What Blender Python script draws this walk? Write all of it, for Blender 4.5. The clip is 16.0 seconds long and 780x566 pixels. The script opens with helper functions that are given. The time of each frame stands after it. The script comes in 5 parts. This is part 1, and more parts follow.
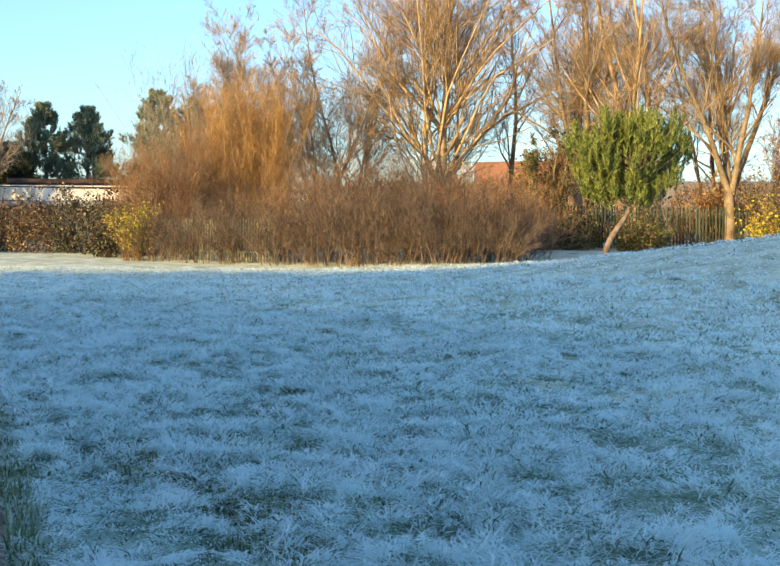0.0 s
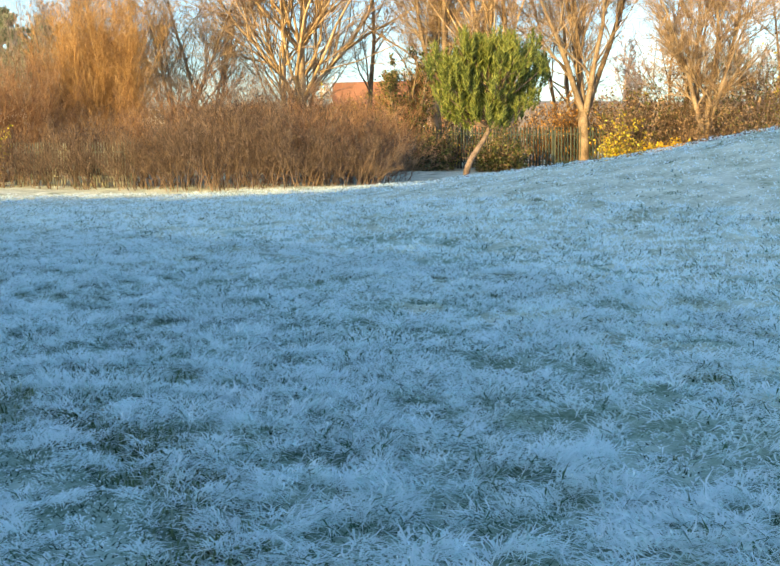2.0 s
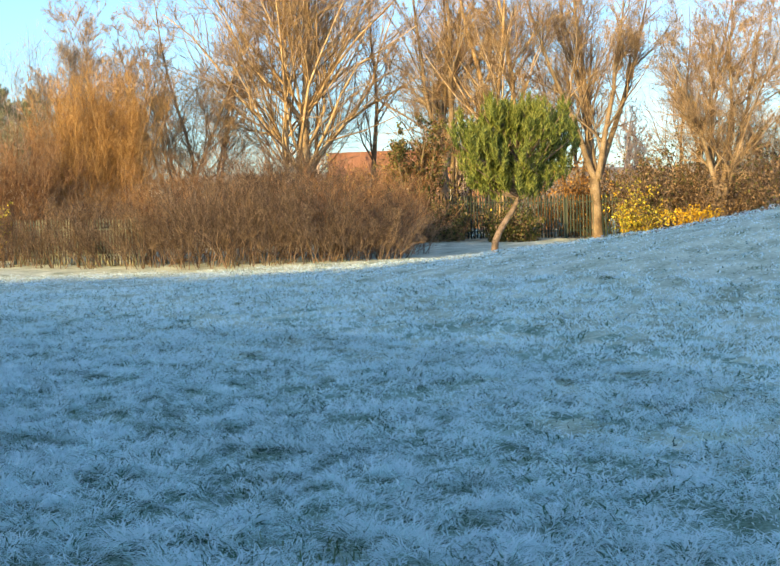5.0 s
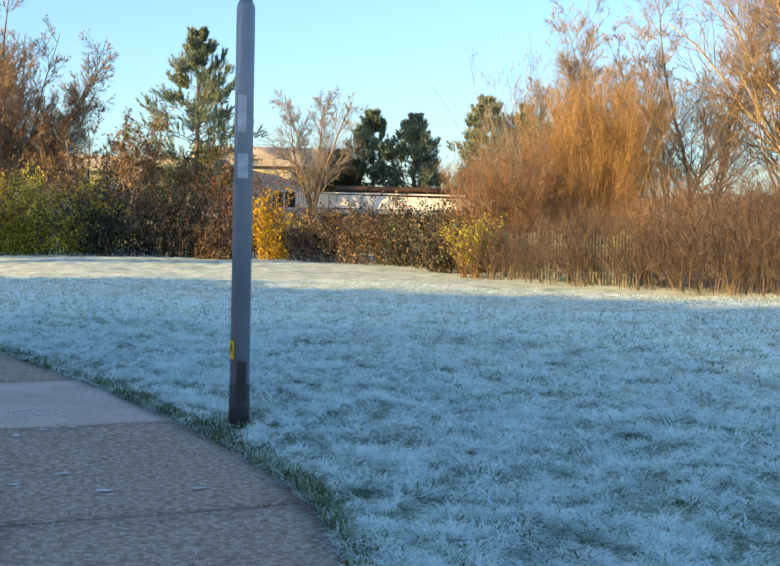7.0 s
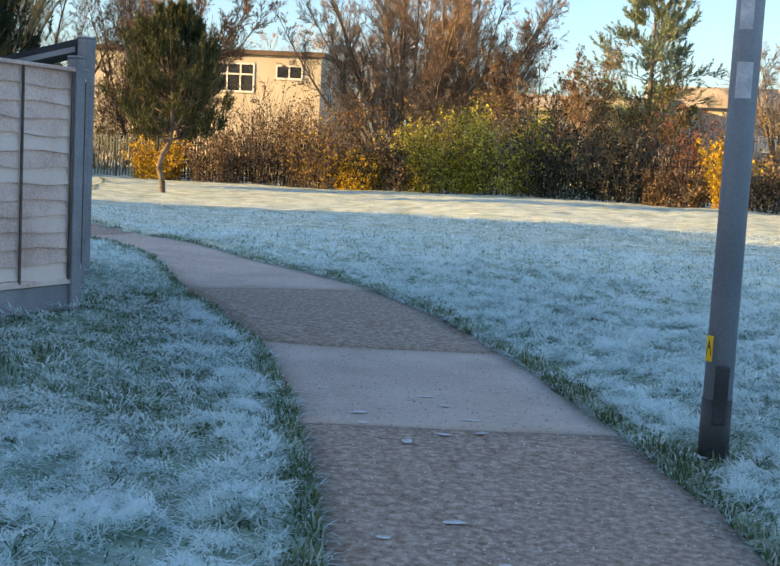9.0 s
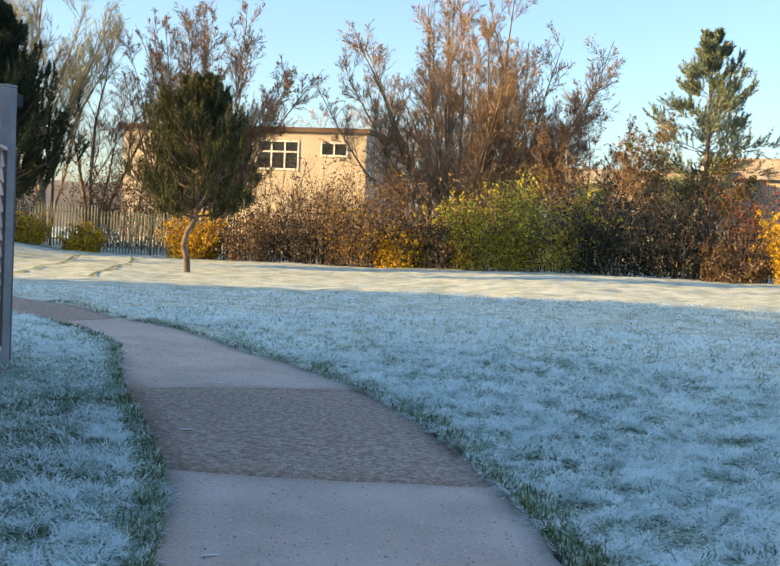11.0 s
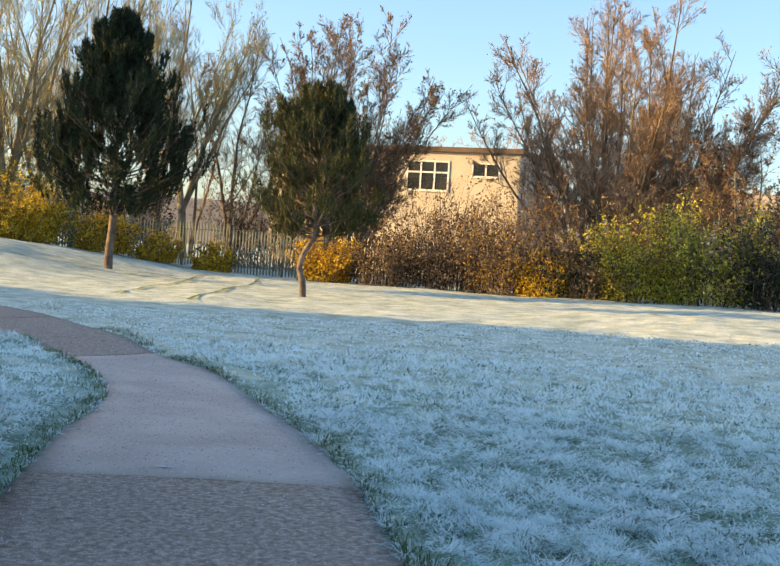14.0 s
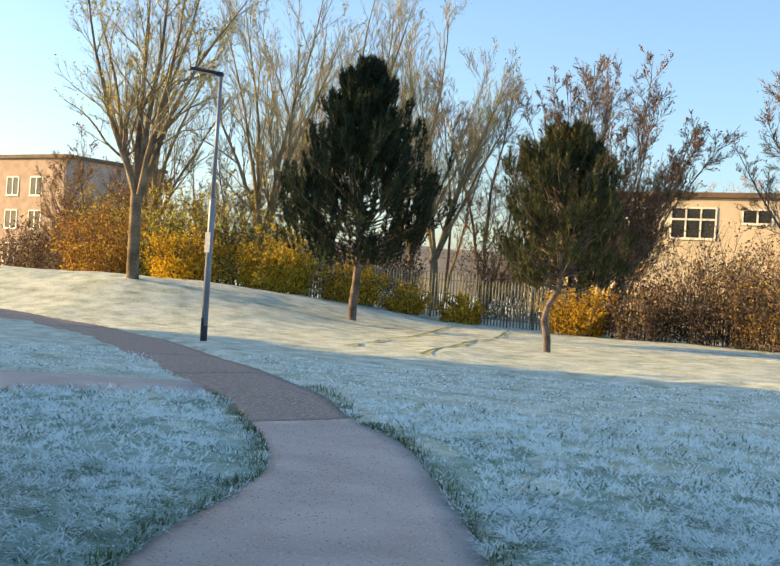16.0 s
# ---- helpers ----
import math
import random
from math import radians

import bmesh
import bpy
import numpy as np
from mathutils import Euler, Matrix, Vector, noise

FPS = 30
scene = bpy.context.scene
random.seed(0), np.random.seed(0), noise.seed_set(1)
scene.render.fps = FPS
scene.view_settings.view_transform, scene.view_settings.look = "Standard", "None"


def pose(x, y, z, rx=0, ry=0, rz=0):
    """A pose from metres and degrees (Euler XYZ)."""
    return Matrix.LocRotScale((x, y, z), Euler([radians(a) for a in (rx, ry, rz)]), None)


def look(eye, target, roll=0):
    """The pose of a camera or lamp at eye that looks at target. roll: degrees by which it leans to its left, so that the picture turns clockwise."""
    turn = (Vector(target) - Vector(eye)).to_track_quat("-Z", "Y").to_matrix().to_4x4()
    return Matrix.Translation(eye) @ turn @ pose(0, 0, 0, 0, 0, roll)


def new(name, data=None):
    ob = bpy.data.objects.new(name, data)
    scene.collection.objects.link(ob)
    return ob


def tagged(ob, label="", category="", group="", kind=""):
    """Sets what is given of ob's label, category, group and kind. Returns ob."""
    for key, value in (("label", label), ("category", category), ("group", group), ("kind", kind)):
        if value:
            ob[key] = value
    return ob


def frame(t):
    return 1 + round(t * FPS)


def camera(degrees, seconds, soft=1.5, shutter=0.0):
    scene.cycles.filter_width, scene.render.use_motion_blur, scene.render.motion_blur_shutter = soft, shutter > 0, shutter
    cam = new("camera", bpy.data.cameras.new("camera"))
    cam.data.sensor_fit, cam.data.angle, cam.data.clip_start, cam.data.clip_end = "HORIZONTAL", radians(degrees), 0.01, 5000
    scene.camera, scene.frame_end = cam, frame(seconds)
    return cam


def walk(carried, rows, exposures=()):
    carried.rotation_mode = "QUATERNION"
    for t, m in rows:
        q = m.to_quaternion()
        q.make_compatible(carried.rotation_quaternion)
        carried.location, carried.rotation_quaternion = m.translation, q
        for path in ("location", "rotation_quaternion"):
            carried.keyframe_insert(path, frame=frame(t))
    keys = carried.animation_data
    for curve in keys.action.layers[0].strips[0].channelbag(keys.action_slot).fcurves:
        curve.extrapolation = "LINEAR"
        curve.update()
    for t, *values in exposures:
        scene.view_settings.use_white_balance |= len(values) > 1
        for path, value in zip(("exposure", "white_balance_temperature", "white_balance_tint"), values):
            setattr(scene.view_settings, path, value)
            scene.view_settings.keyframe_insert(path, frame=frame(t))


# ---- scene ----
cam = camera(37.2, 16.0)
PATH = [
    (0, (-0.502, -6.114, 1.426), (0.55, -4.416, 1.331), -0.0),
    (0.5, (-0.555, -6.113, 1.455), (0.619, -4.502, 1.295), -0.5),
    (1, (-0.575, -6.072, 1.465), (0.643, -4.499, 1.261), -0.6),
    (1.5, (-0.591, -6.064, 1.476), (0.643, -4.506, 1.253), -0.7),
    (2, (-0.607, -6.049, 1.467), (0.636, -4.499, 1.236), -0.5),
    (2.5, (-0.619, -5.925, 1.446), (0.612, -4.367, 1.204), -0.5),
    (3, (-0.533, -5.552, 1.422), (0.679, -3.979, 1.181), -0.7),
    (3.2, (-0.511, -5.393, 1.424), (0.695, -3.817, 1.185), -0.7),
    (5.3, (-0.269, -3.473, 1.619), (1.004, -1.933, 1.517), -1.5),
    (5.5, (-0.212, -3.175, 1.616), (1.014, -1.599, 1.503), -1.7),
    (6, (0.012, -2.413, 1.58), (1.024, -0.696, 1.418), -1.9),
    (6.2, (0.009, -2.085, 1.614), (0.935, -0.321, 1.444), -0.7),
    (6.5, (0.182, -1.781, 1.637), (0.954, 0.055, 1.456), -0.7),
    (7, (0.232, -1.299, 1.648), (0.802, 0.616, 1.563), 1.3),
    (7.5, (0.33, -0.788, 1.719), (0.454, 1.205, 1.618), 2.7),
    (8, (0.365, 0.036, 1.632), (0.217, 2.023, 1.451), 4.0),
    (8.2, (0.367, 0.364, 1.655), (0.186, 2.343, 1.429), 3.8),
    (10.3, (0.7, 3.361, 1.577), (0.561, 5.352, 1.445), 1.9),
    (10.5, (0.748, 3.652, 1.588), (0.567, 5.64, 1.472), 1.9),
    (11, (0.883, 4.26, 1.575), (0.607, 6.239, 1.494), 2.5),
    (11.5, (0.988, 4.943, 1.587), (0.645, 6.912, 1.514), 3.1),
    (12, (1.08, 5.657, 1.597), (0.699, 7.619, 1.512), 3.6),
    (12.5, (1.171, 6.343, 1.618), (0.757, 8.297, 1.523), 3.8),
    (13, (1.232, 6.99, 1.615), (0.786, 8.938, 1.528), 4.1),
    (13.5, (1.311, 7.64, 1.609), (0.819, 9.577, 1.534), 3.9),
    (14, (1.314, 8.21, 1.633), (0.757, 10.13, 1.579), 3.7),
    (14.5, (1.3, 8.841, 1.661), (0.666, 10.738, 1.63), 3.4),
    (15, (1.322, 9.426, 1.684), (0.552, 11.272, 1.671), 2.7),
    (15.5, (1.24, 9.959, 1.669), (0.35, 11.75, 1.682), 3.4),
    (16, (1.132, 10.49, 1.688), (0.15, 12.232, 1.692), 3.8),
]
walk(cam, [(t, look(eye, target, roll)) for t, eye, target, roll in PATH], [(0, 2.38, 6850, 8), (1.5, 2.6, 7200, 9), (3, 2.65, 7400, 10), (5.5, 2.35, 6900, 8), (6.5, 2.35, 6850, 9), (8, 2.42, 7700, 13), (10.5, 2.5, 7800, 15), (14, 2.5, 7800, 15), (16, 2.35, 7700, 14)])

# ---- world, sun, exposure ----
SUN_AZ = radians(18)       # direction in which the sunlight travels, from +x towards +y
SUN_EL = radians(12.0)
world = bpy.data.worlds.new("world")
scene.world = world
world.use_nodes = True
wn = world.node_tree.nodes
sky = wn.new("ShaderNodeTexSky")
sky.sky_type = "NISHITA"
sky.sun_disc = False
sky.sun_elevation = SUN_EL
sky.sun_rotation = radians(270) - SUN_AZ
sky.air_density, sky.dust_density, sky.ozone_density = 1.0, 1.4, 4.2
wn["Background"].inputs["Strength"].default_value = 0.08
world.node_tree.links.new(sky.outputs[0], wn["Background"].inputs["Color"])
sun = new("sun", bpy.data.lights.new("sun", "SUN"))
sun.data.energy, sun.data.angle, sun.data.color = 2.0, radians(0.5), (1.0, 0.69, 0.27)
sun_way = Vector((math.cos(SUN_AZ) * math.cos(SUN_EL), math.sin(SUN_AZ) * math.cos(SUN_EL), -math.sin(SUN_EL)))
sun.matrix_world = look((-80, 30, 40), Vector((-80, 30, 40)) + sun_way)

rng = np.random.default_rng(7)


# ---- materials ----
def material(name, colours, rough=0.8, scale=4.0, fine=40.0, bump=0.2, metal=0.0, island=0.0, spread=(0.35, 0.65), translucent=0.0, per_object=0.0):
    """Two-scale noise between two or three colours, with relief; island: variation from piece to piece."""
    m = bpy.data.materials.new(name)
    m.use_nodes = True
    t = m.node_tree
    b = t.nodes["Principled BSDF"]
    co = t.nodes.new("ShaderNodeTexCoord")
    n1, n2 = t.nodes.new("ShaderNodeTexNoise"), t.nodes.new("ShaderNodeTexNoise")
    for n, s, d in ((n1, scale, 4), (n2, fine, 3)):
        n.inputs["Scale"].default_value, n.inputs["Detail"].default_value = s, d
        t.links.new(co.outputs["Object"], n.inputs["Vector"])
    mix = t.nodes.new("ShaderNodeMath")
    mix.operation = "MULTIPLY_ADD"
    t.links.new(n2.outputs[0], mix.inputs[0])
    mix.inputs[1].default_value = 0.45
    sub = t.nodes.new("ShaderNodeMath")
    sub.operation = "MULTIPLY_ADD"
    t.links.new(n1.outputs[0], sub.inputs[0])
    sub.inputs[1].default_value, sub.inputs[2].default_value = 0.8, -0.125
    t.links.new(sub.outputs[0], mix.inputs[2])
    value = mix.outputs[0]
    if island or per_object:
        if island:
            g = t.nodes.new("ShaderNodeNewGeometry")
            src, amount = g.outputs["Random Per Island"], island
        else:
            g = t.nodes.new("ShaderNodeObjectInfo")
            src, amount = g.outputs["Random"], per_object
        a = t.nodes.new("ShaderNodeMath")
        a.operation = "MULTIPLY_ADD"
        t.links.new(src, a.inputs[0])
        a.inputs[1].default_value = amount
        c = t.nodes.new("ShaderNodeMath")
        c.operation = "ADD"
        t.links.new(value, a.inputs[2])
        t.links.new(a.outputs[0], c.inputs[0])
        c.inputs[1].default_value = -amount / 2
        value = c.outputs[0]
    r = t.nodes.new("ShaderNodeValToRGB")
    e = r.color_ramp.elements
    e[0].position, e[1].position = spread
    e[0].color, e[1].color = (*colours[0], 1), (*colours[-1], 1)
    if len(colours) == 3:
        k = e.new((spread[0] + spread[1]) / 2)
        k.color = (*colours[1], 1)
    t.links.new(value, r.inputs[0])
    t.links.new(r.outputs[0], b.inputs["Base Color"])
    b.inputs["Roughness"].default_value, b.inputs["Metallic"].default_value = rough, metal
    b.inputs["Specular IOR Level"].default_value = 0.25
    if bump:
        bp = t.nodes.new("ShaderNodeBump")
        bp.inputs["Strength"].default_value, bp.inputs["Distance"].default_value = bump, 0.02
        t.links.new(n2.outputs[0], bp.inputs["Height"])
        t.links.new(bp.outputs[0], b.inputs["Normal"])
    if translucent:
        tr, ms = t.nodes.new("ShaderNodeBsdfTranslucent"), t.nodes.new("ShaderNodeMixShader")
        t.links.new(r.outputs[0], tr.inputs["Color"])
        ms.inputs[0].default_value = translucent
        t.links.new(b.outputs[0], ms.inputs[1])
        t.links.new(tr.outputs[0], ms.inputs[2])
        t.links.new(ms.outputs[0], t.nodes["Material Output"].inputs["Surface"])
    return m


M = {
    "turf": material("frosted_turf", [(0.14, 0.18, 0.10), (0.47, 0.52, 0.39), (0.72, 0.76, 0.62)], 0.95, 1.6, 13, 1.0, spread=(0.2, 0.66)),
    # ground near the walk: unfrosted green, darkened in colour for shade between blades
    "thatch": material("gap_darkened_grass_thatch", [(0.11, 0.18, 0.11), (0.36, 0.48, 0.38), (0.60, 0.71, 0.62)], 0.95, 3.0, 40, 1.0, spread=(0.25, 0.8)),
    "blade": material("frosted_blade", [(0.08, 0.17, 0.09), (0.72, 0.90, 0.86), (0.88, 0.98, 0.97)], 0.6, 1.6, 7, 0, island=0.9, spread=(0.07, 0.40), translucent=0.5),
    # unfrosted green blades, near black so that gaps between tufts look shaded
    "under": material("gap_shade_unfrosted_blade", [(0.015, 0.04, 0.02), (0.055, 0.11, 0.06), (0.34, 0.46, 0.38)], 0.8, 2.0, 9, 0, island=0.6, spread=(0.25, 0.95), translucent=0.3),
    "tuft": material("green_blade", [(0.05, 0.09, 0.03), (0.18, 0.26, 0.13), (0.62, 0.70, 0.62)], 0.8, 1.2, 8, 0, island=0.55, spread=(0.2, 0.85), translucent=0.2),
    "concrete": material("worn_concrete", [(0.20, 0.15, 0.12), (0.45, 0.36, 0.31), (0.66, 0.56, 0.50)], 0.9, 1.2, 38, 1.0, per_object=0.28, spread=(0.3, 0.72)),
    "smooth_concrete": material("float_finished_concrete", [(0.44, 0.345, 0.28), (0.58, 0.465, 0.385), (0.70, 0.58, 0.485)], 0.9, 1.1, 30, 0.5, spread=(0.25, 0.75)),
    "coarse_concrete": material("exposed_aggregate_concrete", [(0.23, 0.15, 0.105), (0.47, 0.35, 0.27), (0.77, 0.63, 0.515)], 0.9, 22, 70, 1.0, spread=(0.28, 0.76)),
    "pebble": material("pale_gravel", [(0.28, 0.22, 0.18), (0.44, 0.36, 0.31), (0.7, 0.66, 0.62)], 0.9, 5, 60, 0.2, island=0.5),
    "joint": material("joint_dirt", [(0.02, 0.02, 0.02), (0.05, 0.045, 0.04)], 1, 6, 60, 0.3),
    "spot": material("dried_frost_spot", [(0.5, 0.5, 0.5), (0.72, 0.72, 0.72)], 0.9, 20, 90, 0.2),
    "steel": material("grey_painted_steel", [(0.20, 0.225, 0.27), (0.29, 0.32, 0.37)], 0.45, 1.2, 60, 0.06, metal=0.2),
    "darksteel": material("dark_painted_steel", [(0.035, 0.037, 0.04), (0.07, 0.07, 0.075)], 0.5, 3, 60, 0.1),
    "yellow": material("yellow_sticker", [(0.72, 0.42, 0.02), (0.80, 0.50, 0.04)], 0.5, 10, 60, 0),
    "black": material("black_ink", [(0.02, 0.02, 0.02), (0.03, 0.03, 0.03)], 0.6, 10, 60, 0),
    "paper": material("torn_white_sticker", [(0.42, 0.44, 0.48), (0.62, 0.64, 0.68)], 0.7, 12, 60, 0.1),
    "lens": material("lamp_lens", [(0.5, 0.5, 0.48), (0.6, 0.6, 0.58)], 0.2, 10, 60, 0),
    "fencewood": material("weathered_fence_wood", [(0.58, 0.39, 0.32), (0.76, 0.55, 0.47), (0.84, 0.66, 0.57)], 0.85, 2.0, 45, 0.3, per_object=0.25),
    "batten": material("dark_batten_wood", [(0.09, 0.07, 0.06), (0.17, 0.13, 0.11)], 0.85, 3, 50, 0.3),
    "postconc": material("post_concrete", [(0.22, 0.22, 0.23), (0.34, 0.34, 0.35)], 0.9, 3, 60, 0.3),
    "felt": material("dark_roof_felt", [(0.025, 0.027, 0.032), (0.06, 0.062, 0.07)], 0.9, 3, 60, 0.4),
    "brown_hedge": material("brown_twig", [(0.055, 0.04, 0.032), (0.13, 0.095, 0.07), (0.23, 0.165, 0.12)], 0.85, 0.5, 6, 0, island=0.5),
    "orange_twig": material("orange_willow_twig", [(0.24, 0.13, 0.05), (0.37, 0.215, 0.085), (0.45, 0.29, 0.13)], 0.8, 0.5, 6, 0, island=0.5),
    "rust_twig": material("rust_brown_twig", [(0.14, 0.075, 0.042), (0.25, 0.14, 0.075), (0.33, 0.21, 0.12)], 0.8, 0.5, 6, 0, island=0.5),
    "bark": material("grey_brown_bark", [(0.09, 0.065, 0.045), (0.20, 0.15, 0.10), (0.30, 0.24, 0.17)], 0.9, 1.5, 18, 0.6),
    "birchbark": material("pale_tan_bark", [(0.20, 0.13, 0.07), (0.42, 0.30, 0.17), (0.55, 0.43, 0.28)], 0.85, 1.5, 14, 0.5),
    "twig": material("tan_fine_twig", [(0.14, 0.095, 0.055), (0.28, 0.19, 0.11), (0.36, 0.26, 0.16)], 0.85, 0.6, 6, 0, island=0.4),
    "willow_twig": material("pale_olive_willow_twig", [(0.20, 0.165, 0.085), (0.34, 0.29, 0.155), (0.44, 0.39, 0.23)], 0.85, 0.6, 6, 0, island=0.4),
    "willow_bark": material("yellow_grey_willow_bark", [(0.13, 0.105, 0.06), (0.26, 0.21, 0.125), (0.36, 0.30, 0.19)], 0.9, 1.5, 16, 0.5),
    "pink_twig": material("pinkish_tan_twig", [(0.17, 0.11, 0.07), (0.31, 0.215, 0.145), (0.41, 0.30, 0.22)], 0.85, 0.3, 5, 0, island=0.4),
    "greytwig": material("grey_fine_twig", [(0.12, 0.10, 0.085), (0.24, 0.20, 0.17), (0.34, 0.29, 0.25)], 0.85, 0.6, 6, 0, island=0.4),
    "pinebark": material("pink_brown_pine_bark", [(0.075, 0.058, 0.05), (0.16, 0.122, 0.10), (0.26, 0.205, 0.17)], 0.9, 3, 22, 0.7),
    "needle_light": material("yellow_green_needle", [(0.06, 0.09, 0.018), (0.15, 0.19, 0.045), (0.24, 0.27, 0.075)], 0.6, 0.8, 8, 0, island=0.5, translucent=0.15),
    "needle_dark": material("dark_green_needle", [(0.012, 0.022, 0.013), (0.028, 0.046, 0.022), (0.05, 0.07, 0.032)], 0.65, 0.8, 8, 0, island=0.5, translucent=0.08),
    "needle_mid": material("olive_green_needle", [(0.03, 0.04, 0.015), (0.065, 0.08, 0.028), (0.12, 0.12, 0.05)], 0.65, 0.8, 8, 0, island=0.5, translucent=0.1),
    # blue-green needles of the far pines, lightened in colour as distance haze
    "needle_blue": material("haze_paled_blue_green_needle", [(0.08, 0.12, 0.075), (0.18, 0.225, 0.145), (0.28, 0.315, 0.20)], 0.65, 0.8, 8, 0, island=0.5, translucent=0.1),
    "leaf_yellow": material("golden_leaf", [(0.40, 0.23, 0.02), (0.68, 0.44, 0.03), (0.78, 0.56, 0.06)], 0.6, 0.6, 6, 0, island=0.6, translucent=0.4),
    "leaf_lime": material("yellow_green_leaf", [(0.19, 0.19, 0.02), (0.45, 0.42, 0.055), (0.62, 0.55, 0.09)], 0.6, 0.6, 6, 0, island=0.6, translucent=0.3),
    "leaf_green": material("dull_green_leaf", [(0.03, 0.045, 0.015), (0.08, 0.10, 0.03), (0.16, 0.16, 0.05)], 0.6, 0.6, 6, 0, island=0.6, translucent=0.2),
    "leaf_dark": material("dark_ivy_leaf", [(0.012, 0.018, 0.012), (0.03, 0.04, 0.025), (0.10, 0.12, 0.10)], 0.5, 0.6, 6, 0, island=0.7, translucent=0.1),
    "leaf_brown": material("withered_brown_leaf", [(0.08, 0.052, 0.03), (0.19, 0.125, 0.07), (0.32, 0.22, 0.13)], 0.7, 0.6, 6, 0, island=0.6, translucent=0.2),
    "leaf_orange": material("orange_leaf", [(0.22, 0.10, 0.03), (0.38, 0.19, 0.05), (0.50, 0.28, 0.08)], 0.7, 0.6, 6, 0, island=0.6, translucent=0.3),
    "leaf_red": material("brick_red_twig", [(0.20, 0.05, 0.03), (0.34, 0.10, 0.05)], 0.7, 0.6, 6, 0, island=0.6, translucent=0.2),
    # green fence paint, its colour taken darker to stand in for shade
    "green_steel": material("shade_darkened_green_palisade", [(0.012, 0.025, 0.02), (0.03, 0.052, 0.04), (0.065, 0.075, 0.055)], 0.6, 2, 30, 0.1, per_object=0.5),
    "grey_steel": material("galvanised_palisade", [(0.13, 0.15, 0.12), (0.24, 0.25, 0.19)], 0.6, 2, 30, 0.1, per_object=0.5),
    "render_wall": material("cream_rendered_wall", [(0.48, 0.42, 0.335), (0.60, 0.535, 0.44)], 0.9, 0.5, 12, 0.2),
    "white_frame": material("white_window_frame", [(0.66, 0.64, 0.6), (0.78, 0.76, 0.72)], 0.5, 4, 40, 0.05),
    "glass": material("dark_window_glass", [(0.02, 0.025, 0.03), (0.05, 0.055, 0.06)], 0.08, 0.6, 3, 0),
    "trim": material("brown_roof_edge", [(0.10, 0.07, 0.05), (0.17, 0.12, 0.09)], 0.8, 2, 30, 0.1),
    "brick_wall": material("pink_brown_brick", [(0.34, 0.25, 0.20), (0.46, 0.36, 0.29)], 0.9, 1.2, 16, 0.2),
    "dark_brick": material("dark_brown_cladding", [(0.05, 0.03, 0.025), (0.10, 0.065, 0.05)], 0.8, 1, 16, 0.2),
    "frost_roof": material("frosted_roof", [(0.36, 0.31, 0.28), (0.55, 0.5, 0.46)], 0.9, 0.6, 8, 0.2),
    "white_panel": material("cream_white_railing", [(0.62, 0.6, 0.56), (0.78, 0.75, 0.7)], 0.6, 2, 20, 0.1),
    # distance haze put into the colour: paler and pinker than the near twigs
    "far_wood": material("haze_paled_twigs", [(0.38, 0.29, 0.25), (0.54, 0.43, 0.37)], 0.9, 0.5, 5, 0, island=0.4),
    "far_hill": material("far_hill_wood", [(0.20, 0.17, 0.13), (0.32, 0.27, 0.2)], 0.95, 0.06, 0.6, 0.4),
    "tile_roof": material("red_brown_roof_tile", [(0.14, 0.07, 0.05), (0.22, 0.11, 0.08)], 0.9, 1, 14, 0.3),
    "house_brick": material("red_house_brick", [(0.22, 0.12, 0.08), (0.34, 0.19, 0.13)], 0.9, 1, 20, 0.3),
}


# ---- mesh helpers ----
def mesh_of(name, verts, faces, mat, smooth=False):
    """A mesh from arrays of vertices and of faces with the same number of corners."""
    me = bpy.data.meshes.new(name)
    verts, faces = np.asarray(verts, np.float32), np.asarray(faces, np.int32)
    n, k = faces.shape
    me.vertices.add(len(verts))
    me.vertices.foreach_set("co", verts.ravel())
    me.loops.add(n * k)
    me.loops.foreach_set("vertex_index", faces.ravel())
    me.polygons.add(n)
    me.polygons.foreach_set("loop_start", np.arange(0, n * k, k, dtype=np.int32))
    me.update(calc_edges=True)
    if smooth:
        me.polygons.foreach_set("use_smooth", np.ones(n, bool))
    me.materials.append(mat)
    return me


def array_part(name, verts, faces, mat, parent=None, label="", smooth=False):
    ob = new(name, mesh_of(name, verts, faces, mat, smooth))
    if parent:
        ob.parent = parent
    if label:
        tagged(ob, label)
    return ob


def part(name, bm, mat, parent=None, label="", smooth=False):
    me = bpy.data.meshes.new(name)
    bm.normal_update()
    bm.to_mesh(me)
    bm.free()
    me.materials.append(mat)
    if smooth:
        for p in me.polygons:
            p.use_smooth = True
    ob = new(name, me)
    if parent:
        ob.parent = parent
    if label:
        tagged(ob, label)
    return ob


def thing(name, label, category, x=0, y=0, z=0, rz=0, group="", kind=""):
    e = new(name)
    e.matrix_world = pose(x, y, z, 0, 0, rz)
    e.empty_display_size = 0.2
    return tagged(e, label, category, group, kind)


def box_bm(x0, y0, z0, x1, y1, z1, bevel=0.0, bm=None):
    bm = bm or bmesh.new()
    r = bmesh.ops.create_cube(bm, size=1.0, matrix=Matrix.LocRotScale(((x0 + x1) / 2, (y0 + y1) / 2, (z0 + z1) / 2), None, (x1 - x0, y1 - y0, z1 - z0)))
    if bevel:
        es = list({e for v in r["verts"] for e in v.link_edges})
        bmesh.ops.bevel(bm, geom=es, offset=bevel, segments=1, affect="EDGES")
    return bm


